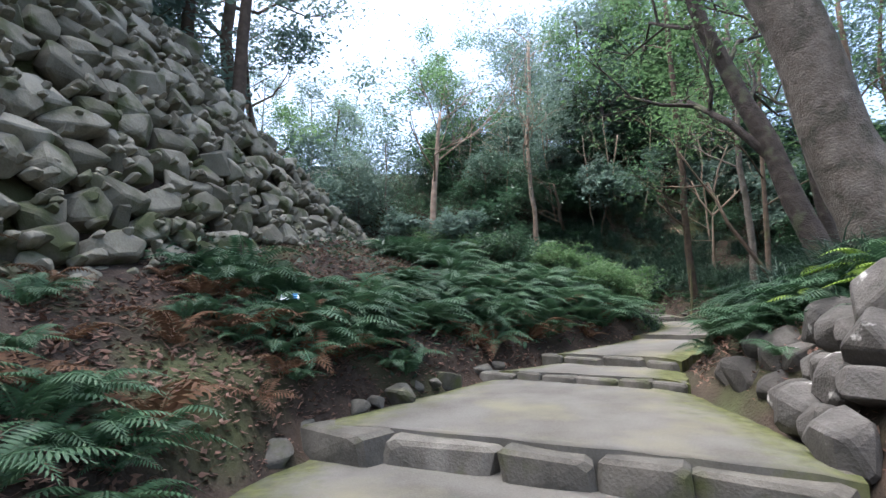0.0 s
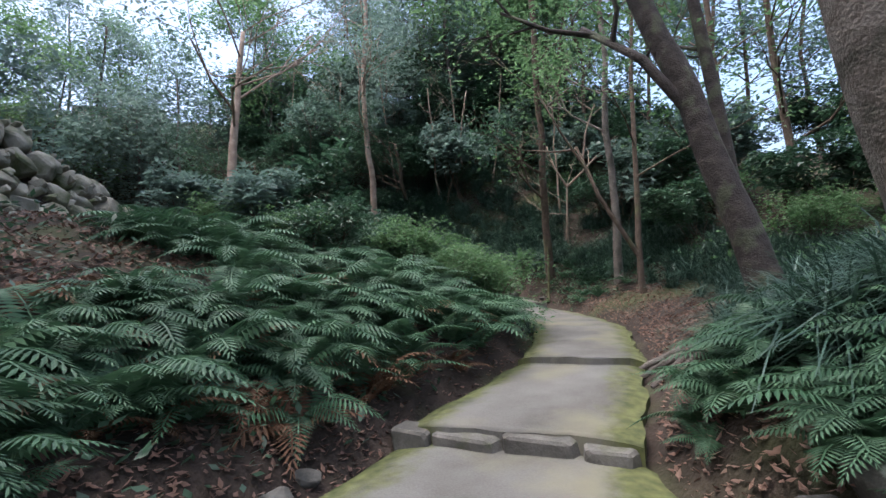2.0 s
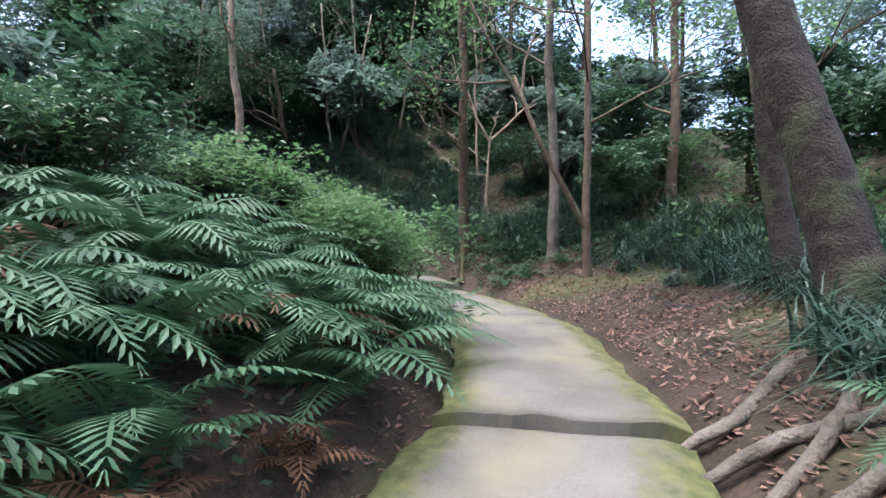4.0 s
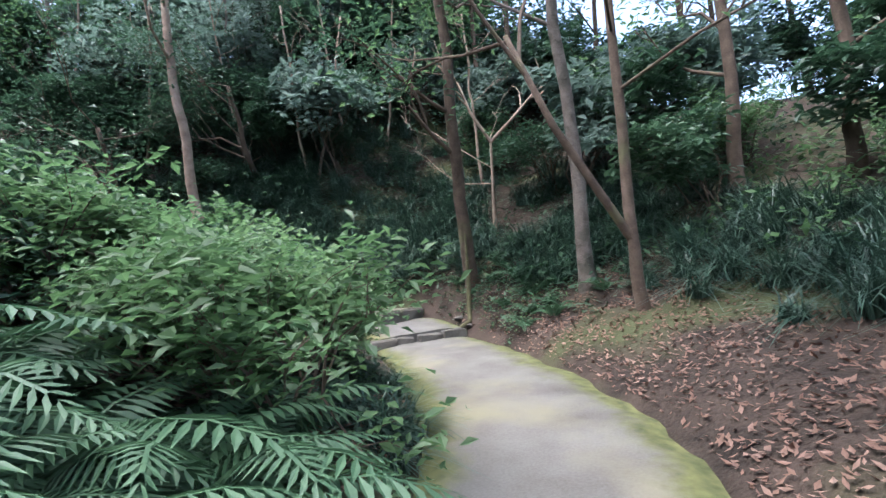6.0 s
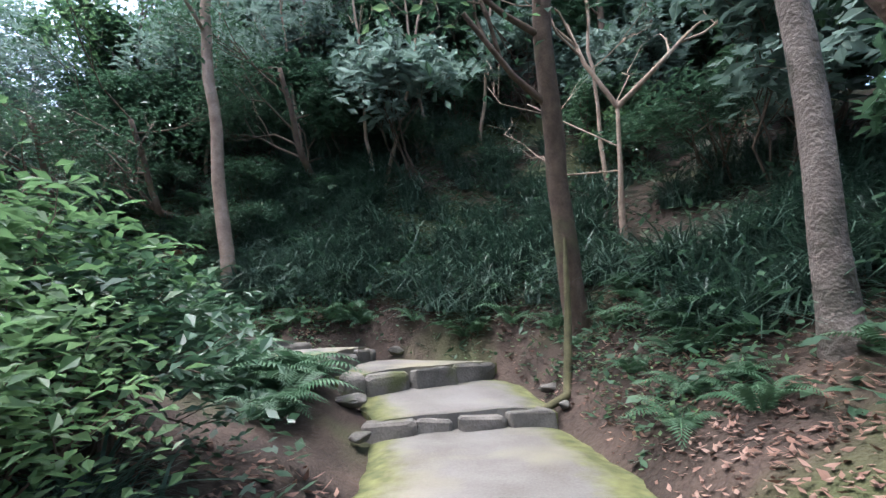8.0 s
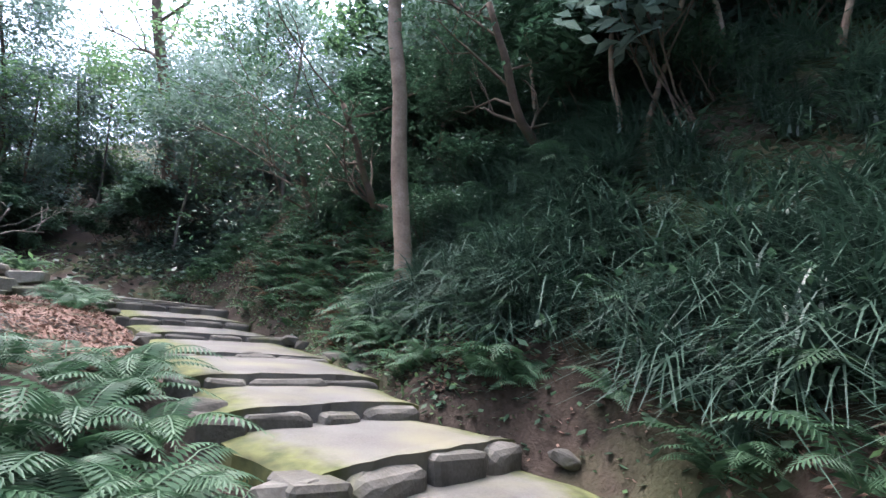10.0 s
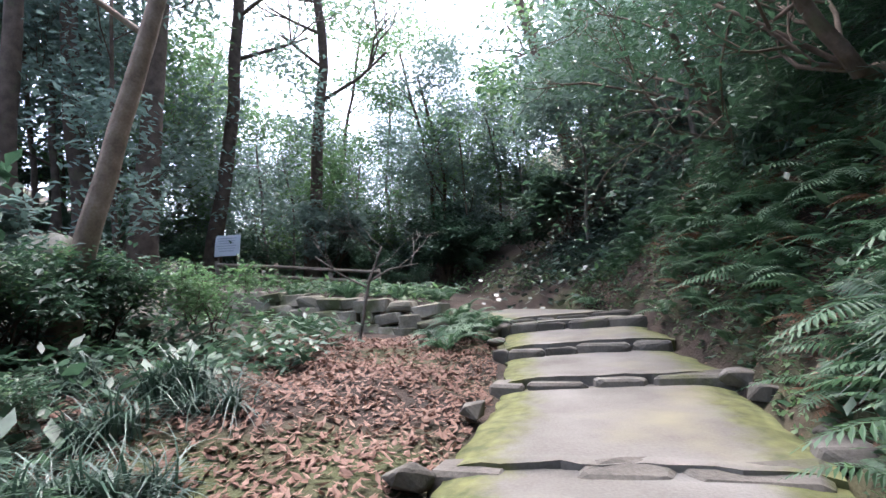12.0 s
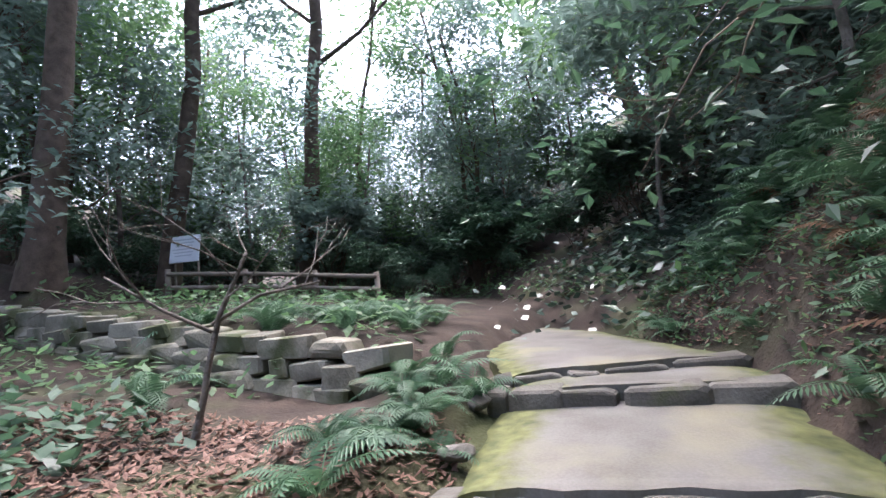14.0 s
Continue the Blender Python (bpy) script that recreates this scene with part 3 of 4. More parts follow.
tree("tall slender pinkish-barked tree on the slope", [g(4.15, 21.1, -0.3), (3.95, 20.95, 4.2), (3.7, 20.7, 7.2), (3.9, 20.9, 13.0)], 0.13, PALEBARK, 7, GREYLEAF, 1500, 0.15, 15, limb_from=0.6)
ct = tree("brown tree with a mossy root on the path edge", [g(8.5, 17.0, -0.2), (8.4, 16.9, 1.9), (8.1, 16.5, 4.5), (7.7, 15.9, 12.0)], 0.15, BARK, 6, LEAF, 2000, 0.15, 16, limb_from=0.55)
rootv, rootf = tube([(8.3, 16.8, 3.0), (8.28, 16.72, 2.4), (8.2, 16.62, 1.6), (8.12, 16.55, 1.05), (8.0, 16.35, 0.84), (7.7, 16.2, 0.76), (7.3, 16.1, 0.7)], [0.006, 0.02, 0.038, 0.045, 0.042, 0.034, 0.02], 9)
rt = place("root", mesh_of("root", [(x - ct.location.x, y - ct.location.y, z - ct.location.z) for x, y, z in rootv], rootf, MOSSBARK, True), ct, label="mossy root bent onto the path")
tree("young tree with a forked dark stem", [g(8.65, 13.2, -0.2), (8.6, 13.2, 1.85), (8.75, 13.3, 4.5), (9.2, 13.6, 9.0)], 0.085, BARK, 5, MIDLEAF, 1700, 0.13, 17, limb_from=0.5, extra=(((8.6, 13.2, 1.85), (-0.5, 0.3, 1.25), 3.0, 0.06),))
tree("straight grey-trunked tree with a mossy foot", [g(9.0, 14.5, -0.2), (8.95, 14.45, 4.2), (8.8, 14.4, 11.0)], 0.115, GREYBARK, 6, MIDLEAF, 1900, 0.14, 18, limb_from=0.55)
tree("slim brown tree at the edge of the clearing", [g(12.0, 14.0, -0.2), (12.05, 13.9, 4.5), (11.8, 13.8, 10.0)], 0.13, BARK, 6, MIDLEAF, 2200, 0.14, 20)
tree("slim brown tree at the edge of the clearing", [g(12.6, 12.6, -0.2), (12.9, 12.6, 4.5), (12.6, 12.8, 10.0)], 0.13, BARK, 6, MIDLEAF, 2200, 0.14, 21)
tree("dead white forked sapling on the slope", [g(9.7, 17.9, -0.2), (9.75, 17.8, 4.5)], 0.05, PALEBARK, 3, LEAF, 0, 0.1, 22, depth=2, extra=(((9.75, 17.8, 4.4), (0.7, -0.2, 0.7), 1.5, 0.045), ((9.75, 17.8, 4.4), (-0.35, 0.2, 0.95), 1.5, 0.04)))
for k, (x, y, dx) in enumerate(((6.7, 21.9, -0.4), (6.95, 21.8, 0.9), (7.9, 22.4, -0.5), (5.3, 23.0, -0.6), (9.0, 22.0, 0.5), (7.6, 23.4, 0.2), (10.5, 19.5, -0.3), (3.0, 24.0, 0.3), (1.2, 25.5, 0.4))):
    tree("thin pale bare sapling on the slope", [g(x, y, -0.1), (x + dx * 0.6, y - 0.2, ground(x, y) + 2.2), (x + dx, y - 0.3, ground(x, y) + 4.4)], 0.04, PALEBARK, 4, LEAF, 300, 0.11, 60 + k, depth=2, group="bare saplings on the slope", limb_len=1.0)

# trees round the terrace
tree("small bare branching sapling above the leaf litter", [g(-1.45, 18.75, -0.05), (-1.5, 18.95, 2.75), (-1.55, 19.15, 3.2)], 0.026, GREYBARK, 4, LEAF, 0, 0.1, 32, depth=2, limb_len=0.75, limb_from=0.6, extra=(((-1.5, 18.9, 2.7), (-0.1, 1.0, 0.32), 0.8, 0.016), ((-1.5, 18.9, 2.65), (0.1, -0.9, 0.6), 0.8, 0.016)))
for k, (x, y, lx, ly, h, rad) in enumerate(((-6.6, 14.6, -0.15, 0.4, 13, 0.27), (-7.2, 13.4, 0.1, -0.3, 13, 0.24), (-9.0, 15.6, -0.1, 0.7, 14, 0.22), (-11.3, 18.2, 0.2, 0.4, 13, 0.24), (-5.6, 12.6, 0.2, 0.3, 13, 0.2), (-9.6, 27.4, -0.6, -0.8, 10, 0.28))):
    z0 = ground(x, y)
    tree("tall brown-barked tree behind the terrace", [(x, y, z0 - 0.2), (x + lx, y + ly, z0 + 5), (x + 2.2 * lx, y + 2.0 * ly, z0 + h)], rad, BARK, 7, GREYLEAF, 2600, 0.16, 33 + k, 0.9, limb_from=0.5, limb_len=2.4, group="tall trees behind the terrace")


# background forest: a few kinds, set again and again
def wild_tree(seed, h, rad, bark, mat, leaves, low):
    r = np.random.default_rng(seed)
    return tree("slender evergreen woodland tree", [(0, 0, -0.3), (float(r.normal(0, 0.25)), float(r.normal(0, 0.25)), h * 0.45), (float(r.normal(0, 0.6)), float(r.normal(0, 0.6)), h)], rad, bark, 9, mat, leaves, 0.27, seed, 1.0, limb_from=low, limb_len=1.9, group="woodland trees", depth=3)


KINDS = [wild_tree(101, 11, 0.12, BARK, GREYLEAF, 3400, 0.22), wild_tree(102, 13, 0.15, DARKBARK, MIDLEAF, 3600, 0.3), wild_tree(103, 9, 0.09, BARK, GREYLEAF, 3800, 0.15), wild_tree(104, 7, 0.08, GREYBARK, MIDLEAF, 3600, 0.1), wild_tree(105, 12, 0.11, BARK, MIDLEAF, 3200, 0.35), wild_tree(106, 6, 0.07, GREYBARK, GREYLEAF, 3400, 0.06)]
CAM = np.array([(p[1], p[2]) for p in PATH])


def clear_of(x, y, gap, cam_gap):
    d = np.sqrt((x - _R[:, 0]) ** 2 + (y - _R[:, 1]) ** 2) - _R[:, 3]
    c = np.sqrt((x - CAM[:, 0]) ** 2 + (y - CAM[:, 1]) ** 2)
    return (x < -9.5 or d.min() > gap) and c.min() > cam_gap and not (-9.6 < x < -1.0 and 14.6 < y < 21.3 and gap > 0.9)


used = set()
spots = []


def scatter_trees(n, x0, x1, y0, y1, kinds, gap=1.6, far=2.5, lo=0.8, hi=1.25):
    k = 0
    for _ in range(n * 6):
        if k >= n:
            break
        x, y = float(rng.uniform(x0, x1)), float(rng.uniform(y0, y1))
        if not clear_of(x, y, gap, far) or any((x - a) ** 2 + (y - b) ** 2 < 1.1 for a, b in spots):
            continue
        spots.append((x, y))
        kind = kinds[int(rng.integers(len(kinds)))]
        sc = float(rng.uniform(lo, hi))
        m = Matrix.Translation((x, y, ground(min(40, x), min(50, y)))) @ rot_z(float(rng.uniform(0, 6.28))) @ Matrix.Diagonal((sc, sc, sc, 1))
        if kind not in used:
            used.add(kind)
            KINDS[kind].matrix_basis = m
        else:
            ob = copy_thing(KINDS[kind], m)
            ob.matrix_basis = m
        k += 1


scatter_trees(18, -3, 14, 23.5, 30, [0, 3, 3, 5, 5, 2], 3.6, 2.5, 0.5, 0.8)
scatter_trees(12, -2, 22, 29, 40, [0, 1, 2, 4], 3.0, 2.5, 0.55, 0.8)
scatter_trees(13, 12.5, 26, 4, 24, [0, 1, 2, 4, 5], 2.6, 2.5, 0.6, 0.9)
scatter_trees(30, -22, -10.5, 12, 30, [0, 2, 3, 3, 5, 5], 2.0, 2.5, 0.5, 0.75)
scatter_trees(8, -12, -4, 26.5, 34, [0, 3, 3, 5], 2.0, 2.5, 0.5, 0.7)
scatter_trees(6, -14, -9.5, 1, 14, [0, 2, 5], 2.0)
scatter_trees(6, -6.5, -3.5, 14.5, 19, [2, 3, 5], 2.0, 2.5, 0.5, 0.7)
scatter_trees(14, -30, -16, 14, 27, [0, 2, 3, 5], 2.0, 2.5, 0.55, 0.8)
scatter_trees(10, -15, -8.2, 7, 14, [0, 2, 3], 2.0, 2.5, 0.7, 1.0)
scatter_trees(7, 8.0, 13.5, 19.5, 25, [1, 4, 4], 2.0, 3.0, 0.7, 0.95)
scatter_trees(4, -22, -12.5, 14, 24, [0, 4], 2.0, 2.5, 0.75, 0.95)
scatter_trees(5, -8, -2.5, 23.8, 27, [3, 5], 2.0, 2.5, 0.7, 0.9)
scatter_trees(6, 5, 16, -8, 3, [0, 1, 4], 2.5, 4)
scatter_trees(5, -8, 4, -16, -6, [0, 1, 4], 2.5, 4)


def fern_fronds(name, seed, fronds, length, mat, pinnae=23):
    """The fronds of one fern, each a mesh."""
    r = np.random.default_rng(seed)
    made = []
    for k in range(fronds):
        verts, faces = [], []
        a = 2 * math.pi * k / fronds + float(r.normal(0, 0.25))
        L = length * float(r.uniform(0.7, 1.15))
        lift = float(r.uniform(0.9, 1.6))
        pts = []
        for i in range(pinnae + 1):
            f = i / pinnae
            out = L * f * (0.55 + 0.45 * f)
            zz = L * (lift * f - (lift * 0.55 + 0.35) * f * f)
            pts.append(Vector((math.cos(a) * out, math.sin(a) * out, zz)))
        side = Vector((-math.sin(a), math.cos(a), float(r.normal(0, 0.12))))
        for i in range(2, pinnae + 1):
            f = i / pinnae
            w = L * 0.30 * (math.sin(math.pi * min(1, f * 0.9 + 0.12)) ** 0.8) * (1.05 - f * 0.55)
            fw = (pts[i] - pts[i - 1])
            for sg in (-1, 1):
                p = pts[i]
                tip = p + side * sg * w + fw * 1.2 - Vector((0, 0, w * 0.3))
                mid = p.lerp(tip, 0.45) + Vector((0, 0, w * 0.05))
                b = len(verts)
                verts += [tuple(p - fw * 0.18), tuple(mid - fw * 0.42), tuple(tip), tuple(mid + fw * 0.42)]
                faces += [(b, b + 1, b + 2), (b, b + 2, b + 3)]
        stem = side * 0.006
        b = len(verts)
        for p in pts[::4]:
            verts += [tuple(p - stem), tuple(p + stem)]
        for i in range(len(pts[::4]) - 1):
            faces.append((b + 2 * i, b + 2 * i + 1, b + 2 * i + 3, b + 2 * i + 2))
        made.append(mesh_of("frond", verts, faces, mat))
    return made


def turf_mesh(name, seed, blades, length):
    r = np.random.default_rng(seed)
    verts, faces = [], []
    for k in range(blades):
        a = float(r.uniform(0, 6.28))
        L = length * float(r.uniform(0.6, 1.2))
        ln = float(r.uniform(0.5, 1.25))
        x0, y0 = r.normal(0, 0.07, 2)
        side = Vector((-math.sin(a), math.cos(a), 0)) * float(r.uniform(0.008, 0.014))
        b = len(verts)
        for i in range(5):
            f = i / 4
            out = L * ln * f * f * 0.9
            zz = L * (f * (1.15 - 0.2 * ln) - ln * 0.85 * f * f)
            c = Vector((x0 + math.cos(a) * out, y0 + math.sin(a) * out, zz))
            w = 1 - f * 0.85
            verts += [tuple(c - side * w), tuple(c + side * w)]
        for i in range(4):
            faces.append((b + 2 * i, b + 2 * i + 1, b + 2 * i + 3, b + 2 * i + 2))
    return mesh_of(name, verts, faces, TURF)


def shrub(seed, h, mat, leaves, size, label):
    r = np.random.default_rng(seed)
    top = empty("shrub", pose(0, 0, 0), label, "shrub", "broad-leaved shrubs")
    v, f, ends = [], [], []
    for k in range(6):
        a = r.uniform(0, 6.28)
        twigs(v, f, (float(r.normal(0, 0.08)), float(r.normal(0, 0.08)), -0.05), (math.cos(a) * 0.5, math.sin(a) * 0.5, 1.0), h * 0.5, 0.014, 2, r, 0.5, ends, 4)
    place("woody_base", mesh_of("woody_base", v, f, BARK), top)
    place("foliage", leaves_mesh("foliage", [e[0] for e in ends], leaves, 0.2, size, mat, r, droop=0.1, slim=0.48, flat=0.8), top)
    return top


sown = {}
surplus = {}


def sow(kinds, name, label, category, group, n, inside, gap, cam_gap, lo, hi, dz=-0.02, tilt=0.15):
    """Plants of one kind where inside(r) puts them: a thing each up to 280, the rest gathered for one joined mesh."""
    k = 0
    for _ in range(n * 14):
        if k >= n:
            break
        x, y = inside(rng)
        if not clear_of(x, y, gap, cam_gap):
            continue
        sc = float(rng.uniform(lo, hi))
        m = Matrix.Translation((x, y, ground(x, y) + dz)) @ Matrix.Rotation(float(rng.normal(0, tilt)), 4, "X") @ rot_z(float(rng.uniform(0, 6.28))) @ Matrix.Diagonal((sc, sc, sc * float(rng.uniform(0.85, 1.2)), 1))
        kind = kinds[int(rng.integers(len(kinds)))]
        sown[name] = sown.get(name, 0) + 1
        if sown[name] > 280:
            surplus.setdefault(name, []).append((kind, m))
        elif len(kind) == 1:
            tagged(place(name, kind[0], None, m), label, category, group)
        else:
            top = empty(name, m, label, category, group)
            for me in kind:
                place("frond", me, top)
        k += 1


def join_surplus(name, label, category, mat):
    vs, fs, base = [], [], 0
    for kind, m in surplus.get(name, []):
        for me in kind:
            vs += [tuple(m @ v.co) for v in me.vertices]
            fs += [tuple(base + i for i in q.vertices) for q in me.polygons]
            base += len(me.vertices)
    if vs:
        tagged(place("far_" + name, mesh_of("far_" + name, vs, fs, mat)), label, category, kind="stuff")


def beside(s0, s1, d0, d1):
    """A spot beside the trail, between two lengths and two distances from its edge (left positive)."""
    def pick(r):
        s = float(r.uniform(s0, s1))
        row, h = along(s)
        d = float(r.uniform(d0, d1))
        d = d + row[3] * (1 if d > 0 else -1)
        return row[0] - h[1] * d, row[1] + h[0] * d
    return pick


FERNS = [fern_fronds("fern", i, int(6 + i % 3), 0.7, FERN) for i in range(5)]
BFERNS = [fern_fronds("bright_fern", 50 + i, 7, 0.75, YFERN) for i in range(2)]
TUFTS = [[turf_mesh("turf_tuft", i, 80, 0.62)] for i in range(5)]
A0, A1, A2, A3, A4 = s_at(0.6, 4.0), s_at(2.5, 7.5), s_at(4.15, 9.1), s_at(5.9, 11.75), s_at(6.9, 15.0)
B0, B1, B2, B3, B4 = s_at(6.75, 17.2), s_at(4.55, 18.75), s_at(3.3, 19.45), s_at(0, 21.25), s_at(-3.0, 22.1)
FL = "green arching fern on the bank"
TL = "dark green tuft of lily turf"
DFERNS = [fern_fronds("dead_fern", 90 + i, 5, 0.6, DEADFERN, 15) for i in range(2)]
sow(FERNS, "fern", "blue-green fern at the foot of the slope", "fern", "ferns by the steps", 45, beside(A4 + 0.6, B2, -1.8, -0.25), 0.2, 0.75, 0.4, 0.8)
sow(BFERNS, "fern", "bright yellow-green fern above the boulders", "fern", "bright ferns", 11, beside(A0 + 1.4, A1 + 0.2, -2.4, -1.1), 0.6, 0.9, 0.6, 0.9)
sow(FERNS, "fern", "blue-green fern beside the steps", "fern", "ferns by the steps", 40, beside(B0 + 0.2, B1 + 0.4, 0.3, 1.7), 0.3, 0.75, 0.55, 0.95)
sow(FERNS, "fern", "blue-green fern beside the steps", "fern", "ferns by the steps", 125, beside(B1, B4 + 1, -3.4, -0.3), 0.35, 0.75, 0.6, 1.05)
sow(FERNS, "fern", "blue-green fern beside the steps", "fern", "ferns by the steps", 10, beside(B3 - 0.2, B3 + 1.6, 0.2, 0.9), 0.15, 0.75, 0.5, 0.8)
sow(DFERNS, "dead_fern", "withered reddish-brown fern among the green ones", "fern", "withered ferns", 70, beside(A0 - 1.0, A2, 0.25, 2.6), 0.2, 0.7, 0.6, 1.1)
sow(DFERNS, "dead_fern", "withered reddish-brown fern among the green ones", "fern", "withered ferns", 24, beside(B1, B4, -1.6, -0.2), 0.15, 0.7, 0.5, 0.8)
sow(FERNS, "fern", FL, "fern", "ferns on the bank", 95, beside(A0 + 0.8, A1, 0.5, 2.6), 0.35, 0.8, 0.8, 1.3)
sow(TUFTS, "turf_tuft", TL, "grass tuft", "lily turf on the slope", 60, beside(A4 + 0.4, B2, -1.6, -0.35), 0.35, 1.35, 0.7, 1.0)
sow(TUFTS, "turf_tuft", TL, "grass tuft", "lily turf", 190, beside(A2 + 0.3, A4 + 0.6, -4.6, -1.7), 1.0, 0.9, 0.9, 1.4)
sow(TUFTS, "turf_tuft", TL, "grass tuft", "lily turf on the slope", 70, beside(B2 - 0.3, B3 + 0.5, -4.2, -1.0), 0.8, 0.8, 1.0, 1.7)
sow(FERNS, "fern", FL, "fern", "ferns on the bank", 165, beside(A1, A3 - 1.3, 0.35, 4.8), 0.35, 1.05, 0.85, 1.4)
sow(FERNS, "fern", FL, "fern", "ferns on the bank", 45, beside(A0 - 2.0, A0 + 2.2, 0.25, 2.0), 0.2, 0.9, 0.5, 0.9)
sow(FERNS, "fern", FL, "fern", "ferns on the bank", 16, beside(A1 - 0.5, A2 - 0.4, -1.8, -0.7), 0.5, 0.8, 0.7, 1.0)
sow(FERNS, "fern", "blue-green fern on the terrace", "fern", "ferns on the terrace", 26, beside(B3 + 1.9, B4 + 3.0, 0.4, 3.6), 0.3, 0.75, 0.6, 1.0)
sow(TUFTS, "turf_tuft", TL, "grass tuft", "lily turf", 48, beside(A1 - 0.3, A2 + 0.3, -2.8, -0.9), 0.7, 0.9, 0.8, 1.3)
sow(TUFTS, "turf_tuft", TL, "grass tuft", "lily turf on the slope", 380, beside(A4 + 0.2, B2 + 0.2, -4.8, -0.4), 0.4, 1.5, 0.9, 1.5)
sow(TUFTS, "turf_tuft", TL, "grass tuft", "lily turf", 24, beside(A3 - 1.0, A4 - 1.2, 0.15, 0.7), 0.12, 0.7, 0.6, 0.95)
sow(TUFTS, "turf_tuft", TL, "grass tuft", "lily turf", 26, beside(B1 + 0.2, B2 + 0.4, 1.2, 3.2), 0.8, 0.8, 0.6, 1.0)
sow(TUFTS, "turf_tuft", TL, "grass tuft", "lily turf on the slope", 130, lambda r: (float(r.uniform(4.4, 9.6)), float(r.uniform(18.6, 22.8))), 0.4, 1.5, 0.9, 1.5)
sow(TUFTS, "turf_tuft", TL, "grass tuft", "lily turf", 90, beside(A1 - 1.2, A2 + 0.6, -4.2, -0.9), 0.7, 0.9, 1.0, 1.6)
sow(FERNS, "fern", FL, "fern", "ferns on the bank", 42, beside(A0 + 1.6, A1 + 0.9, -2.6, -0.35), 0.3, 0.9, 0.6, 1.0)
sow(FERNS, "fern", "blue-green fern beside the steps", "fern", "ferns by the steps", 130, beside(B1, B4 + 0.8, -1.9, -0.15), 0.1, 0.65, 0.45, 0.8)
sow(FERNS, "fern", "blue-green fern at the foot of the slope", "fern", "ferns by the steps", 40, beside(A4 - 0.8, B1, -1.5, -0.2), 0.12, 0.8, 0.4, 0.7)
sow(FERNS, "fern", FL, "fern", "ferns on the bank", 34, beside(A0 + 1.2, A1 + 0.3, -1.7, -0.25), 0.2, 0.75, 0.5, 0.85)
join_surplus("fern", "green ferns thick on the bank", "fern", FERN)
join_surplus("turf_tuft", "dark green lily turf covering the slope", "grass tuft", TURF)

SHRUBS = [shrub(200 + i, 1.25, (LEAF, MIDLEAF, LEAF)[i % 3], 1700, 0.085, "dense dark-leaved evergreen shrub") for i in range(3)]
SHRUBS += [shrub(210 + i, 2.0, (LEAF, GREYLEAF)[i % 2], 1700, 0.17, "tall evergreen undergrowth shrub") for i in range(2)]
shrub_used = set()


def plant_shrubs(n, inside, gap, cam_gap, kinds, lo=0.8, hi=1.25):
    k = 0
    for _ in range(n * 14):
        if k >= n:
            break
        x, y = inside(rng)
        if not clear_of(x, y, gap, cam_gap):
            continue
        i = kinds[int(rng.integers(len(kinds)))]
        sc = float(rng.uniform(lo, hi))
        m = Matrix.Translation((x, y, ground(x, y))) @ rot_z(float(rng.uniform(0, 6.28))) @ Matrix.Diagonal((sc, sc, sc, 1))
        if i in shrub_used:
            ob = copy_thing(SHRUBS[i], m)
            ob.matrix_basis = m
        else:
            shrub_used.add(i)
            SHRUBS[i].matrix_basis = m
        k += 1


def within(x0, x1, y0, y1):
    return lambda r: (float(r.uniform(x0, x1)), float(r.uniform(y0, y1)))


plant_shrubs(34, beside(A3 - 1.5, A4 - 0.9, 0.4, 3.2), 0.35, 1.25, [0, 1, 1, 2], 0.75, 1.1)
plant_shrubs(13, beside(A2, A3 + 0.8, 3.0, 6.5), 1.0, 2.8, [0, 1, 2, 3, 4], 0.8, 1.2)
plant_shrubs(9, beside(B0 + 0.3, B2, 1.8, 3.6), 1.2, 1.5, [0, 1], 0.4, 0.6)
plant_shrubs(110, within(-3, 14, 20.5, 29), 2.6, 2.0, [0, 2, 3, 4], 0.9, 1.6)
plant_shrubs(50, within(10.5, 20, 8, 22), 2.6, 2.0, [0, 1, 3, 4], 0.9, 1.5)
plant_shrubs(36, within(-16, -5, 14, 29), 1.6, 2.0, [0, 2, 3, 4], 0.8, 1.5)
plant_shrubs(7, within(-2.5, 4, 13.5, 15.8), 1.6, 2.4, [0, 1], 0.7, 1.0)
plant_shrubs(14, beside(B1, B3 - 0.4, -3.6, -1.3), 1.0, 1.4, [0, 3], 0.7, 1.2)
plant_shrubs(4, within(-2.2, -0.8, 15.5, 17.0), 1.6, 2.4, [0, 1], 0.9, 1.2)
plant_shrubs(40, within(-23, -11, 9, 27), 1.6, 2.4, [3, 4, 0], 1.0, 1.6)
plant_shrubs(16, within(-10.5, -8.6, 11, 24), 1.6, 2.4, [0, 2, 3], 0.5, 0.8)


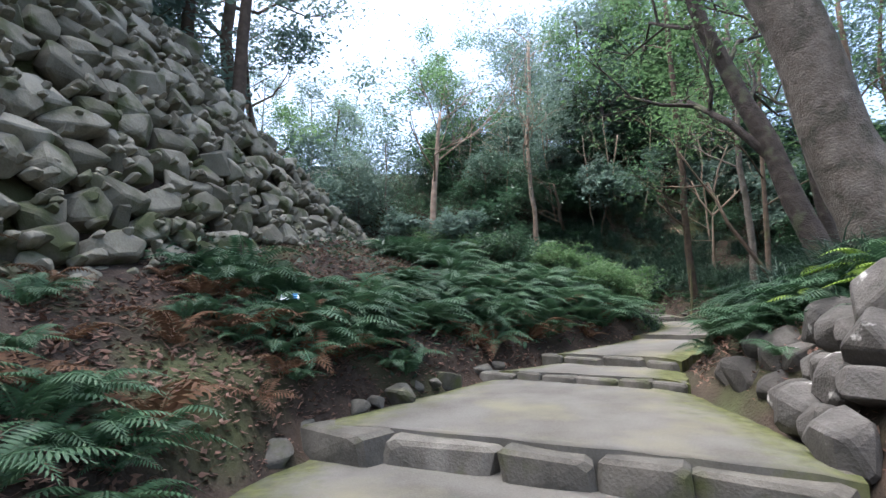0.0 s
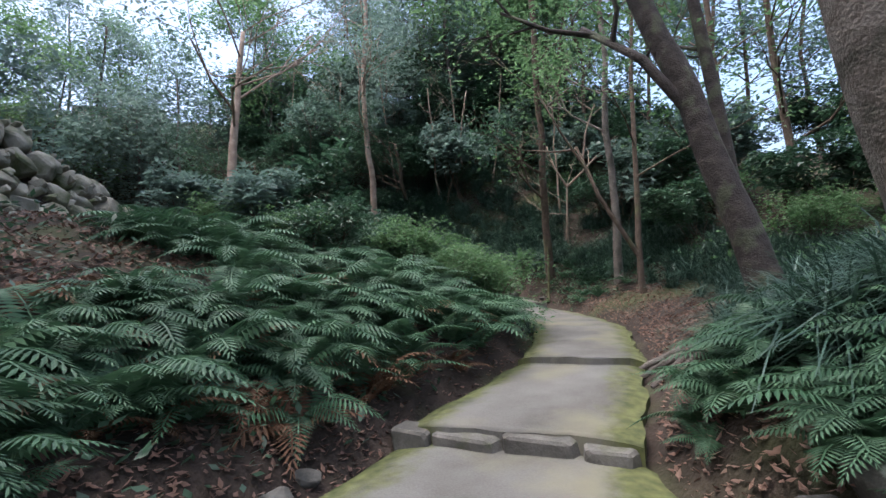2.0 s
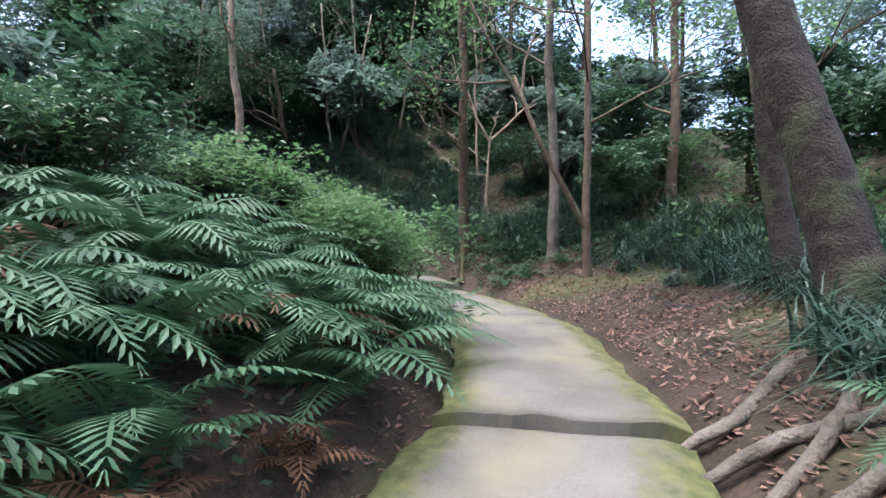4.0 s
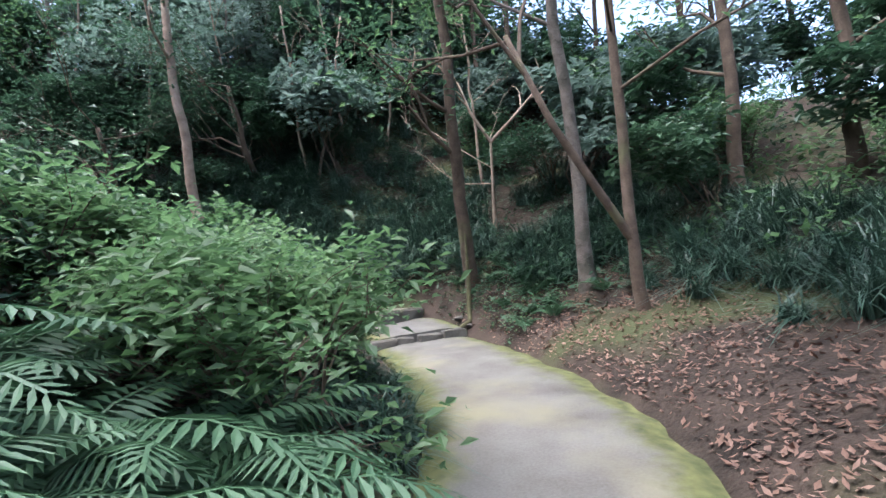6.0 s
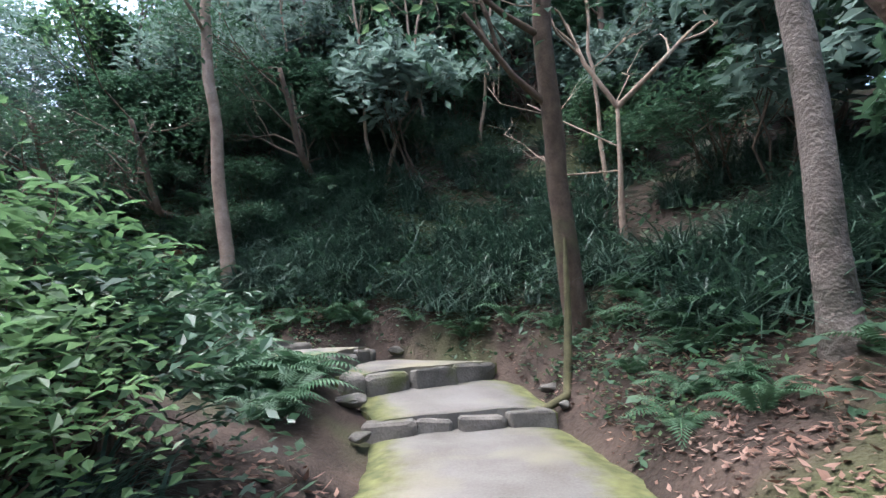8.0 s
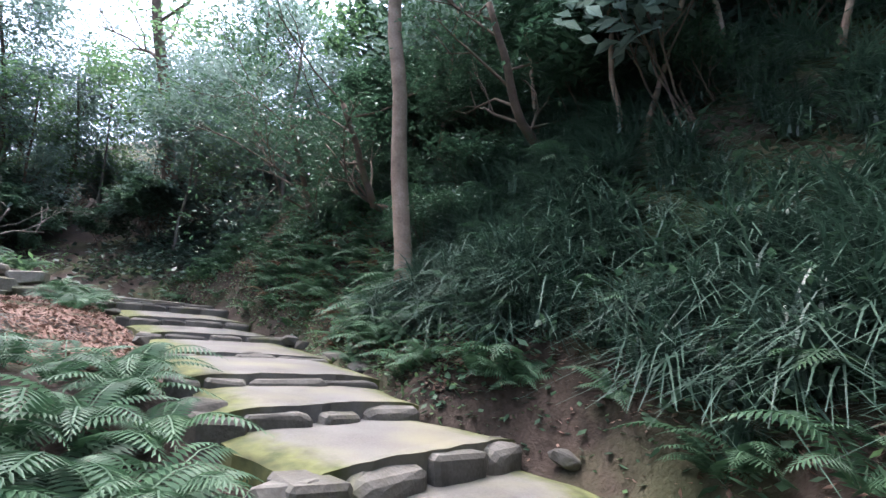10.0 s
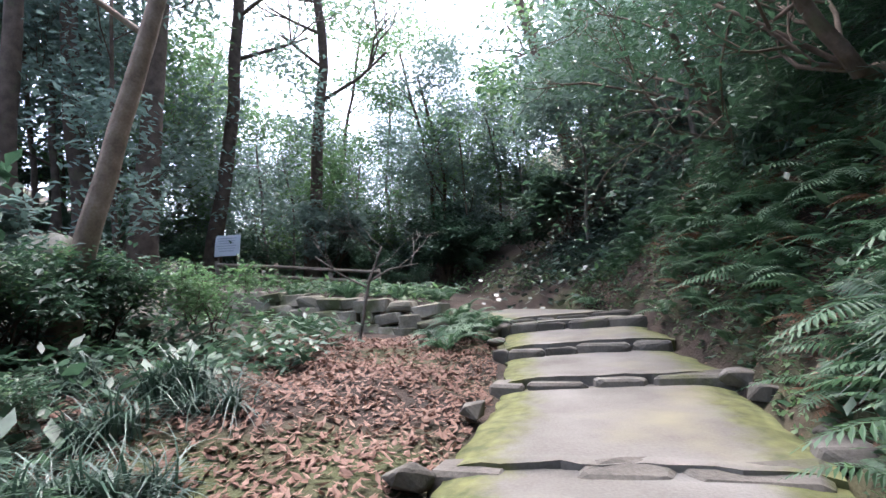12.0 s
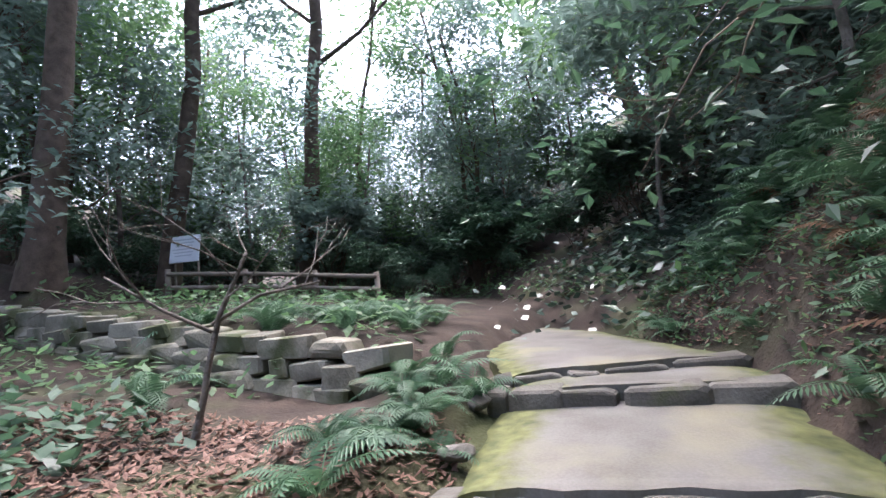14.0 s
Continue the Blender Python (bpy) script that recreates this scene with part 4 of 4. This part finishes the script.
# ---- fallen leaves, ivy, roots, small things ----
def litter(name, label, n, inside, size, keep=0.1, mat=DEADLEAF):
    verts, faces = [], []
    for _ in range(n):
        x, y = inside(rng)
        if not clear_of(x, y, keep, 0.0):
            continue
        z = ground(x, y) + float(rng.uniform(0.005, 0.035))
        a = float(rng.uniform(0, 6.28))
        k = size * float(rng.uniform(0.6, 1.3))
        d = Vector((math.cos(a), math.sin(a), float(rng.normal(0, 0.35)))) * k
        s = Vector((-math.sin(a), math.cos(a), float(rng.normal(0, 0.35)))) * k * 0.45
        p = Vector((x, y, z))
        b = len(verts)
        verts += [tuple(p - d * 0.5), tuple(p + s * 0.5), tuple(p + d * 0.5 + Vector((0, 0, k * 0.15))), tuple(p - s * 0.5)]
        faces += [(b, b + 1, b + 2), (b, b + 2, b + 3)]
    return tagged(place(name, mesh_of(name, verts, faces, mat)), label, "leaf litter", kind="stuff")


litter("leaf_litter", "reddish brown fallen leaves on the slope below the terrace", 13000, beside(B1 + 0.1, B3 + 0.9, 0.1, 3.6), 0.07, 0.05)
litter("leaf_litter", "reddish brown fallen leaves below the old wall", 7000, beside(A0 - 3.5, A1, 0.0, 2.3), 0.07, 0.0)
litter("leaf_litter", "brown fallen leaves beside the bend of the path", 9000, beside(A1, A4, -2.8, -0.15), 0.06, 0.05)
litter("leaf_litter", "reddish brown fallen leaves along the foot of the old wall", 9000, lambda r: (float(r.uniform(-3.4, -0.4)), float(r.uniform(1.5, 13.5))), 0.08, 0.05)
litter("leaf_litter", "brown fallen leaves on the fern bank", 9000, beside(B1 - 1, B4 + 1, -2.0, -0.05), 0.06, 0.03)
litter("leaf_litter", "brown fallen leaves on the bank beside the first steps", 6000, beside(A0, A1 + 0.6, -2.6, -0.1), 0.07, 0.05)
litter("leaf_litter", "brown fallen leaves under the ferns", 8000, beside(A0 - 2.5, A4, 0.05, 3.6), 0.07, 0.05)
litter("leaf_litter", "brown fallen leaves along the edge of the steps", 2600, beside(A4 - 0.5, B4, -1.1, -0.04), 0.06, 0.02)
litter("leaf_litter", "brown fallen leaves at the foot of the slope", 8000, beside(A4, B4, -3.0, -0.1), 0.06, 0.04)


def ivy_patch():
    verts, faces = [], []
    for _ in range(3800):
        x, y = float(rng.normal(-5.4, 1.5)), float(rng.normal(26.0, 1.3))
        p = Vector((x, y, ground(x, y) + abs(float(rng.normal(0.18, 0.2)))))
        a = float(rng.uniform(0, 6.28))
        k = float(rng.uniform(0.1, 0.18))
        d = Vector((math.cos(a), math.sin(a), -0.5)) * k
        s = Vector((-math.sin(a), math.cos(a), float(rng.normal(0, 0.3)))) * k * 0.8
        b = len(verts)
        verts += [tuple(p), tuple(p + d * 0.4 + s * 0.6), tuple(p + d), tuple(p + d * 0.4 - s * 0.6)]
        faces += [(b, b + 1, b + 2), (b, b + 2, b + 3)]
    return tagged(place("ivy", mesh_of("ivy", verts, faces, IVYLEAF)), "glossy dark ivy spreading over the slope", "ivy", kind="stuff")


ivy_patch()


def ground_cover(label, n, inside, keep, high, mat, lo=0.08, hi=0.18):
    verts, faces = [], []
    for _ in range(n):
        x, y = inside(rng)
        if not clear_of(x, y, keep, 1.1 if hi > 0.12 else 0.5):
            continue
        if fbm(x, y, 0.55, 40) < -0.5:
            continue
        p = Vector((x, y, ground(x, y) + high * float(rng.random()) ** 1.6))
        a = float(rng.uniform(0, 6.28))
        k = float(rng.uniform(lo, hi))
        d = Vector((math.cos(a), math.sin(a), float(rng.normal(0, 0.4)))) * k
        s = Vector((-math.sin(a), math.cos(a), float(rng.normal(0, 0.3)))) * k * 0.5
        b = len(verts)
        verts += [tuple(p), tuple(p + d * 0.5 + s * 0.5), tuple(p + d), tuple(p + d * 0.5 - s * 0.5)]
        faces += [(b, b + 1, b + 2), (b, b + 2, b + 3)]
    tagged(place("undergrowth", mesh_of("undergrowth", verts, faces, mat)), label, "undergrowth", kind="stuff")


ground_cover("low mixed green undergrowth on the hillside", 16000, beside(A4 - 1.0, B4 + 4, -9.0, -0.8), 0.35, 0.5, LEAF)
ground_cover("low leafy undergrowth along the foot of the slope", 15000, beside(A4, B4, -3.2, -0.1), 0.08, 0.25, LEAF, 0.05, 0.12)
ground_cover("low mixed green undergrowth on the steep bank", 8000, within(3.6, 9.8, 18.4, 23), 0.2, 0.35, LEAF, 0.06, 0.14)
ground_cover("small leafy weeds along the edge of the steps", 5000, beside(A4, B4, -1.2, -0.08), 0.06, 0.14, MIDLEAF, 0.03, 0.07)
ground_cover("small leafy weeds at the foot of the fern bank", 9000, beside(B1 - 0.5, B4 + 1, -1.8, -0.05), 0.03, 0.18, MIDLEAF, 0.04, 0.09)
ground_cover("low leafy undergrowth on the fern bank", 9000, beside(B1 - 0.5, B4 + 1, -4.5, -0.3), 0.2, 0.35, LEAF, 0.07, 0.15)
ground_cover("low leafy undergrowth among the ferns", 9000, beside(A0, A4, 0.2, 5.5), 0.2, 0.3, LEAF, 0.06, 0.13)
ground_cover("low leafy undergrowth beside the clearing", 7000, beside(A1, A4, -8.0, -2.6), 1.5, 0.45, MIDLEAF)
ground_cover("low leafy plants on the terrace", 6000, within(-12, -2.6, 14.5, 24), 0.5, 0.3, MIDLEAF)
ground_cover("low leafy plants below the terrace", 4500, beside(B1 - 0.5, B3 + 0.5, 1.9, 5.5), 0.8, 0.3, LEAF)


# leafy bush on the bank that hangs over the steps
tree("evergreen tree leaning out over the steps from the bank", [g(2.6, 23.4, -0.2), (2.5, 22.6, 4.0), (2.2, 21.8, 5.6)], 0.09, BARK, 9, LEAF, 3800, 0.11, 401, 0.7, limb_from=0.3, limb_len=1.4, depth=3)
tree("evergreen tree leaning out over the steps from the bank", [g(5.6, 22.6, -0.2), (5.3, 22.0, 5.0), (4.9, 21.4, 6.6)], 0.09, BARK, 9, LEAF, 3800, 0.11, 402, 0.7, limb_from=0.3, limb_len=1.4, depth=3)
tree("evergreen tree leaning out over the steps from the bank", [g(0.2, 24.2, -0.2), (0.2, 23.6, 4.2), (0.0, 22.9, 6.0)], 0.09, BARK, 9, LEAF, 3800, 0.11, 403, 0.75, limb_from=0.3, limb_len=1.5, depth=3)


def roots():
    top = empty("tree_roots", Matrix.Translation((4.75, 8.1, ground(4.75, 8.1))), "bare brown tree roots crossing the soil by the path", "roots")
    o = Vector((4.75, 8.1, ground(4.75, 8.1)))
    lines = [((4.35, 8.35), (4.7, 8.1), (5.3, 7.6), (5.9, 7.3)), ((4.3, 8.0), (4.7, 7.9), (5.2, 8.0), (6.0, 8.2)), ((4.3, 7.75), (4.5, 7.6), (4.7, 7.2), (4.8, 6.8)), ((4.5, 8.6), (4.9, 8.45), (5.5, 8.5), (6.3, 8.5))]
    for k, ln in enumerate(lines):
        pts = [Vector((x, y, ground(x, y) + 0.03 + 0.03 * math.sin(i * 2))) - o for i, (x, y) in enumerate(ln)]
        fine = []
        for a, b in zip(pts[:-1], pts[1:]):
            fine += bent(a, b, 4, 0.06, k + len(fine))[:-1]
        fine.append(pts[-1])
        v, f = tube(fine, [0.03 + 0.035 * i / len(fine) for i in range(len(fine))], 8)
        place("root", mesh_of("root", v, f, GREYBARK, True), top)


roots()


def box_mesh(name, sx, sy, sz, mat, bevel=0.01):
    bm = bmesh.new()
    bmesh.ops.create_cube(bm, size=1.0)
    bmesh.ops.scale(bm, vec=(sx, sy, sz), verts=bm.verts)
    bmesh.ops.bevel(bm, geom=bm.edges[:], offset=bevel, segments=2, affect="EDGES")
    me = bpy.data.meshes.new(name)
    bm.to_mesh(me)
    bm.free()
    me.materials.append(mat)
    return me


def notice_board(x, y):
    z = ground(x, y)
    top = empty("notice_board", Matrix.Translation((x, y, z)) @ rot_z(radians(76)), "small white notice board on two thin posts", "sign")
    for sx in (-0.26, 0.26):
        v, f = tube([(sx, 0, -0.2), (sx, 0, 1.15)], [0.022, 0.022], 8)
        place("post", mesh_of("post", v, f, WOOD, True), top)
    panel = place("panel", box_mesh("panel", 0.66, 0.03, 0.58, BOARD, 0.008), top, pose(0, -0.03, 1.05, -12, 0, 0))
    for i in range(6):
        place("text_line", box_mesh("text_line", 0.5 - 0.06 * (i % 3), 0.004, 0.022, PRINT, 0.001), panel, pose(-0.02, -0.017, 0.2 - i * 0.07))


notice_board(-8.75, 16.1)


def rail_fence():
    pts = [(-8.3, 15.9), (-8.6, 17.3), (-8.7, 18.7), (-8.5, 20.0)]
    o = Vector((*pts[0], ground(*pts[0])))
    top = empty("rail_fence", Matrix.Translation(o), "low fence of weathered brown log rails on the terrace", "fence")
    for x, y in pts:
        z = ground(x, y)
        v, f = tube([Vector((x, y, z - 0.2)) - o, Vector((x, y, z + 0.62)) - o], [0.06, 0.055], 9)
        place("post", mesh_of("post", v, f, WOOD, True), top)
    for a, b in zip(pts[:-1], pts[1:]):
        for h in (0.25, 0.52):
            v, f = tube(bent(Vector((a[0] + 0.05, a[1], ground(*a) + h)) - o, Vector((b[0] + 0.05, b[1], ground(*b) + h)) - o, 5, 0.02, h), [0.045] * 6, 8)
            place("rail", mesh_of("rail", v, f, WOOD, True), top)


rail_fence()


def paper_slip(x, y, dz, label, a, mat2, back):
    z = ground(x, y) + dz
    top = empty("paper_slip", Matrix.Translation((x, y, z)) @ rot_z(a) @ Matrix.Rotation(radians(62), 4, "X"), label, "litter")
    place("card", box_mesh("card", 0.2, 0.08, 0.004, back, 0.001), top)
    place("printed_band", box_mesh("printed_band", 0.06, 0.078, 0.002, mat2, 0.0005), top, pose(0.05, 0, 0.003))


paper_slip(-1.7, 5.6, 0.5, "small white printed card lying on the ferns", 0.2, BLUEPRINT, BOARD)
paper_slip(4.05, 12.4, 0.5, "small torn brown and white packet among the shrubs", -0.5, BLUEPRINT, WOOD)
# pale wall far up on the ridge
tagged(place("ridge_wall", box_mesh("ridge_wall", 4.0, 0.3, 1.1, CONCRETE, 0.03), None, Matrix.Translation((-6.4, 31.5, ground(-6.4, 31.5) + 0.45))), "pale concrete wall high on the ridge", "wall", kind="structure")
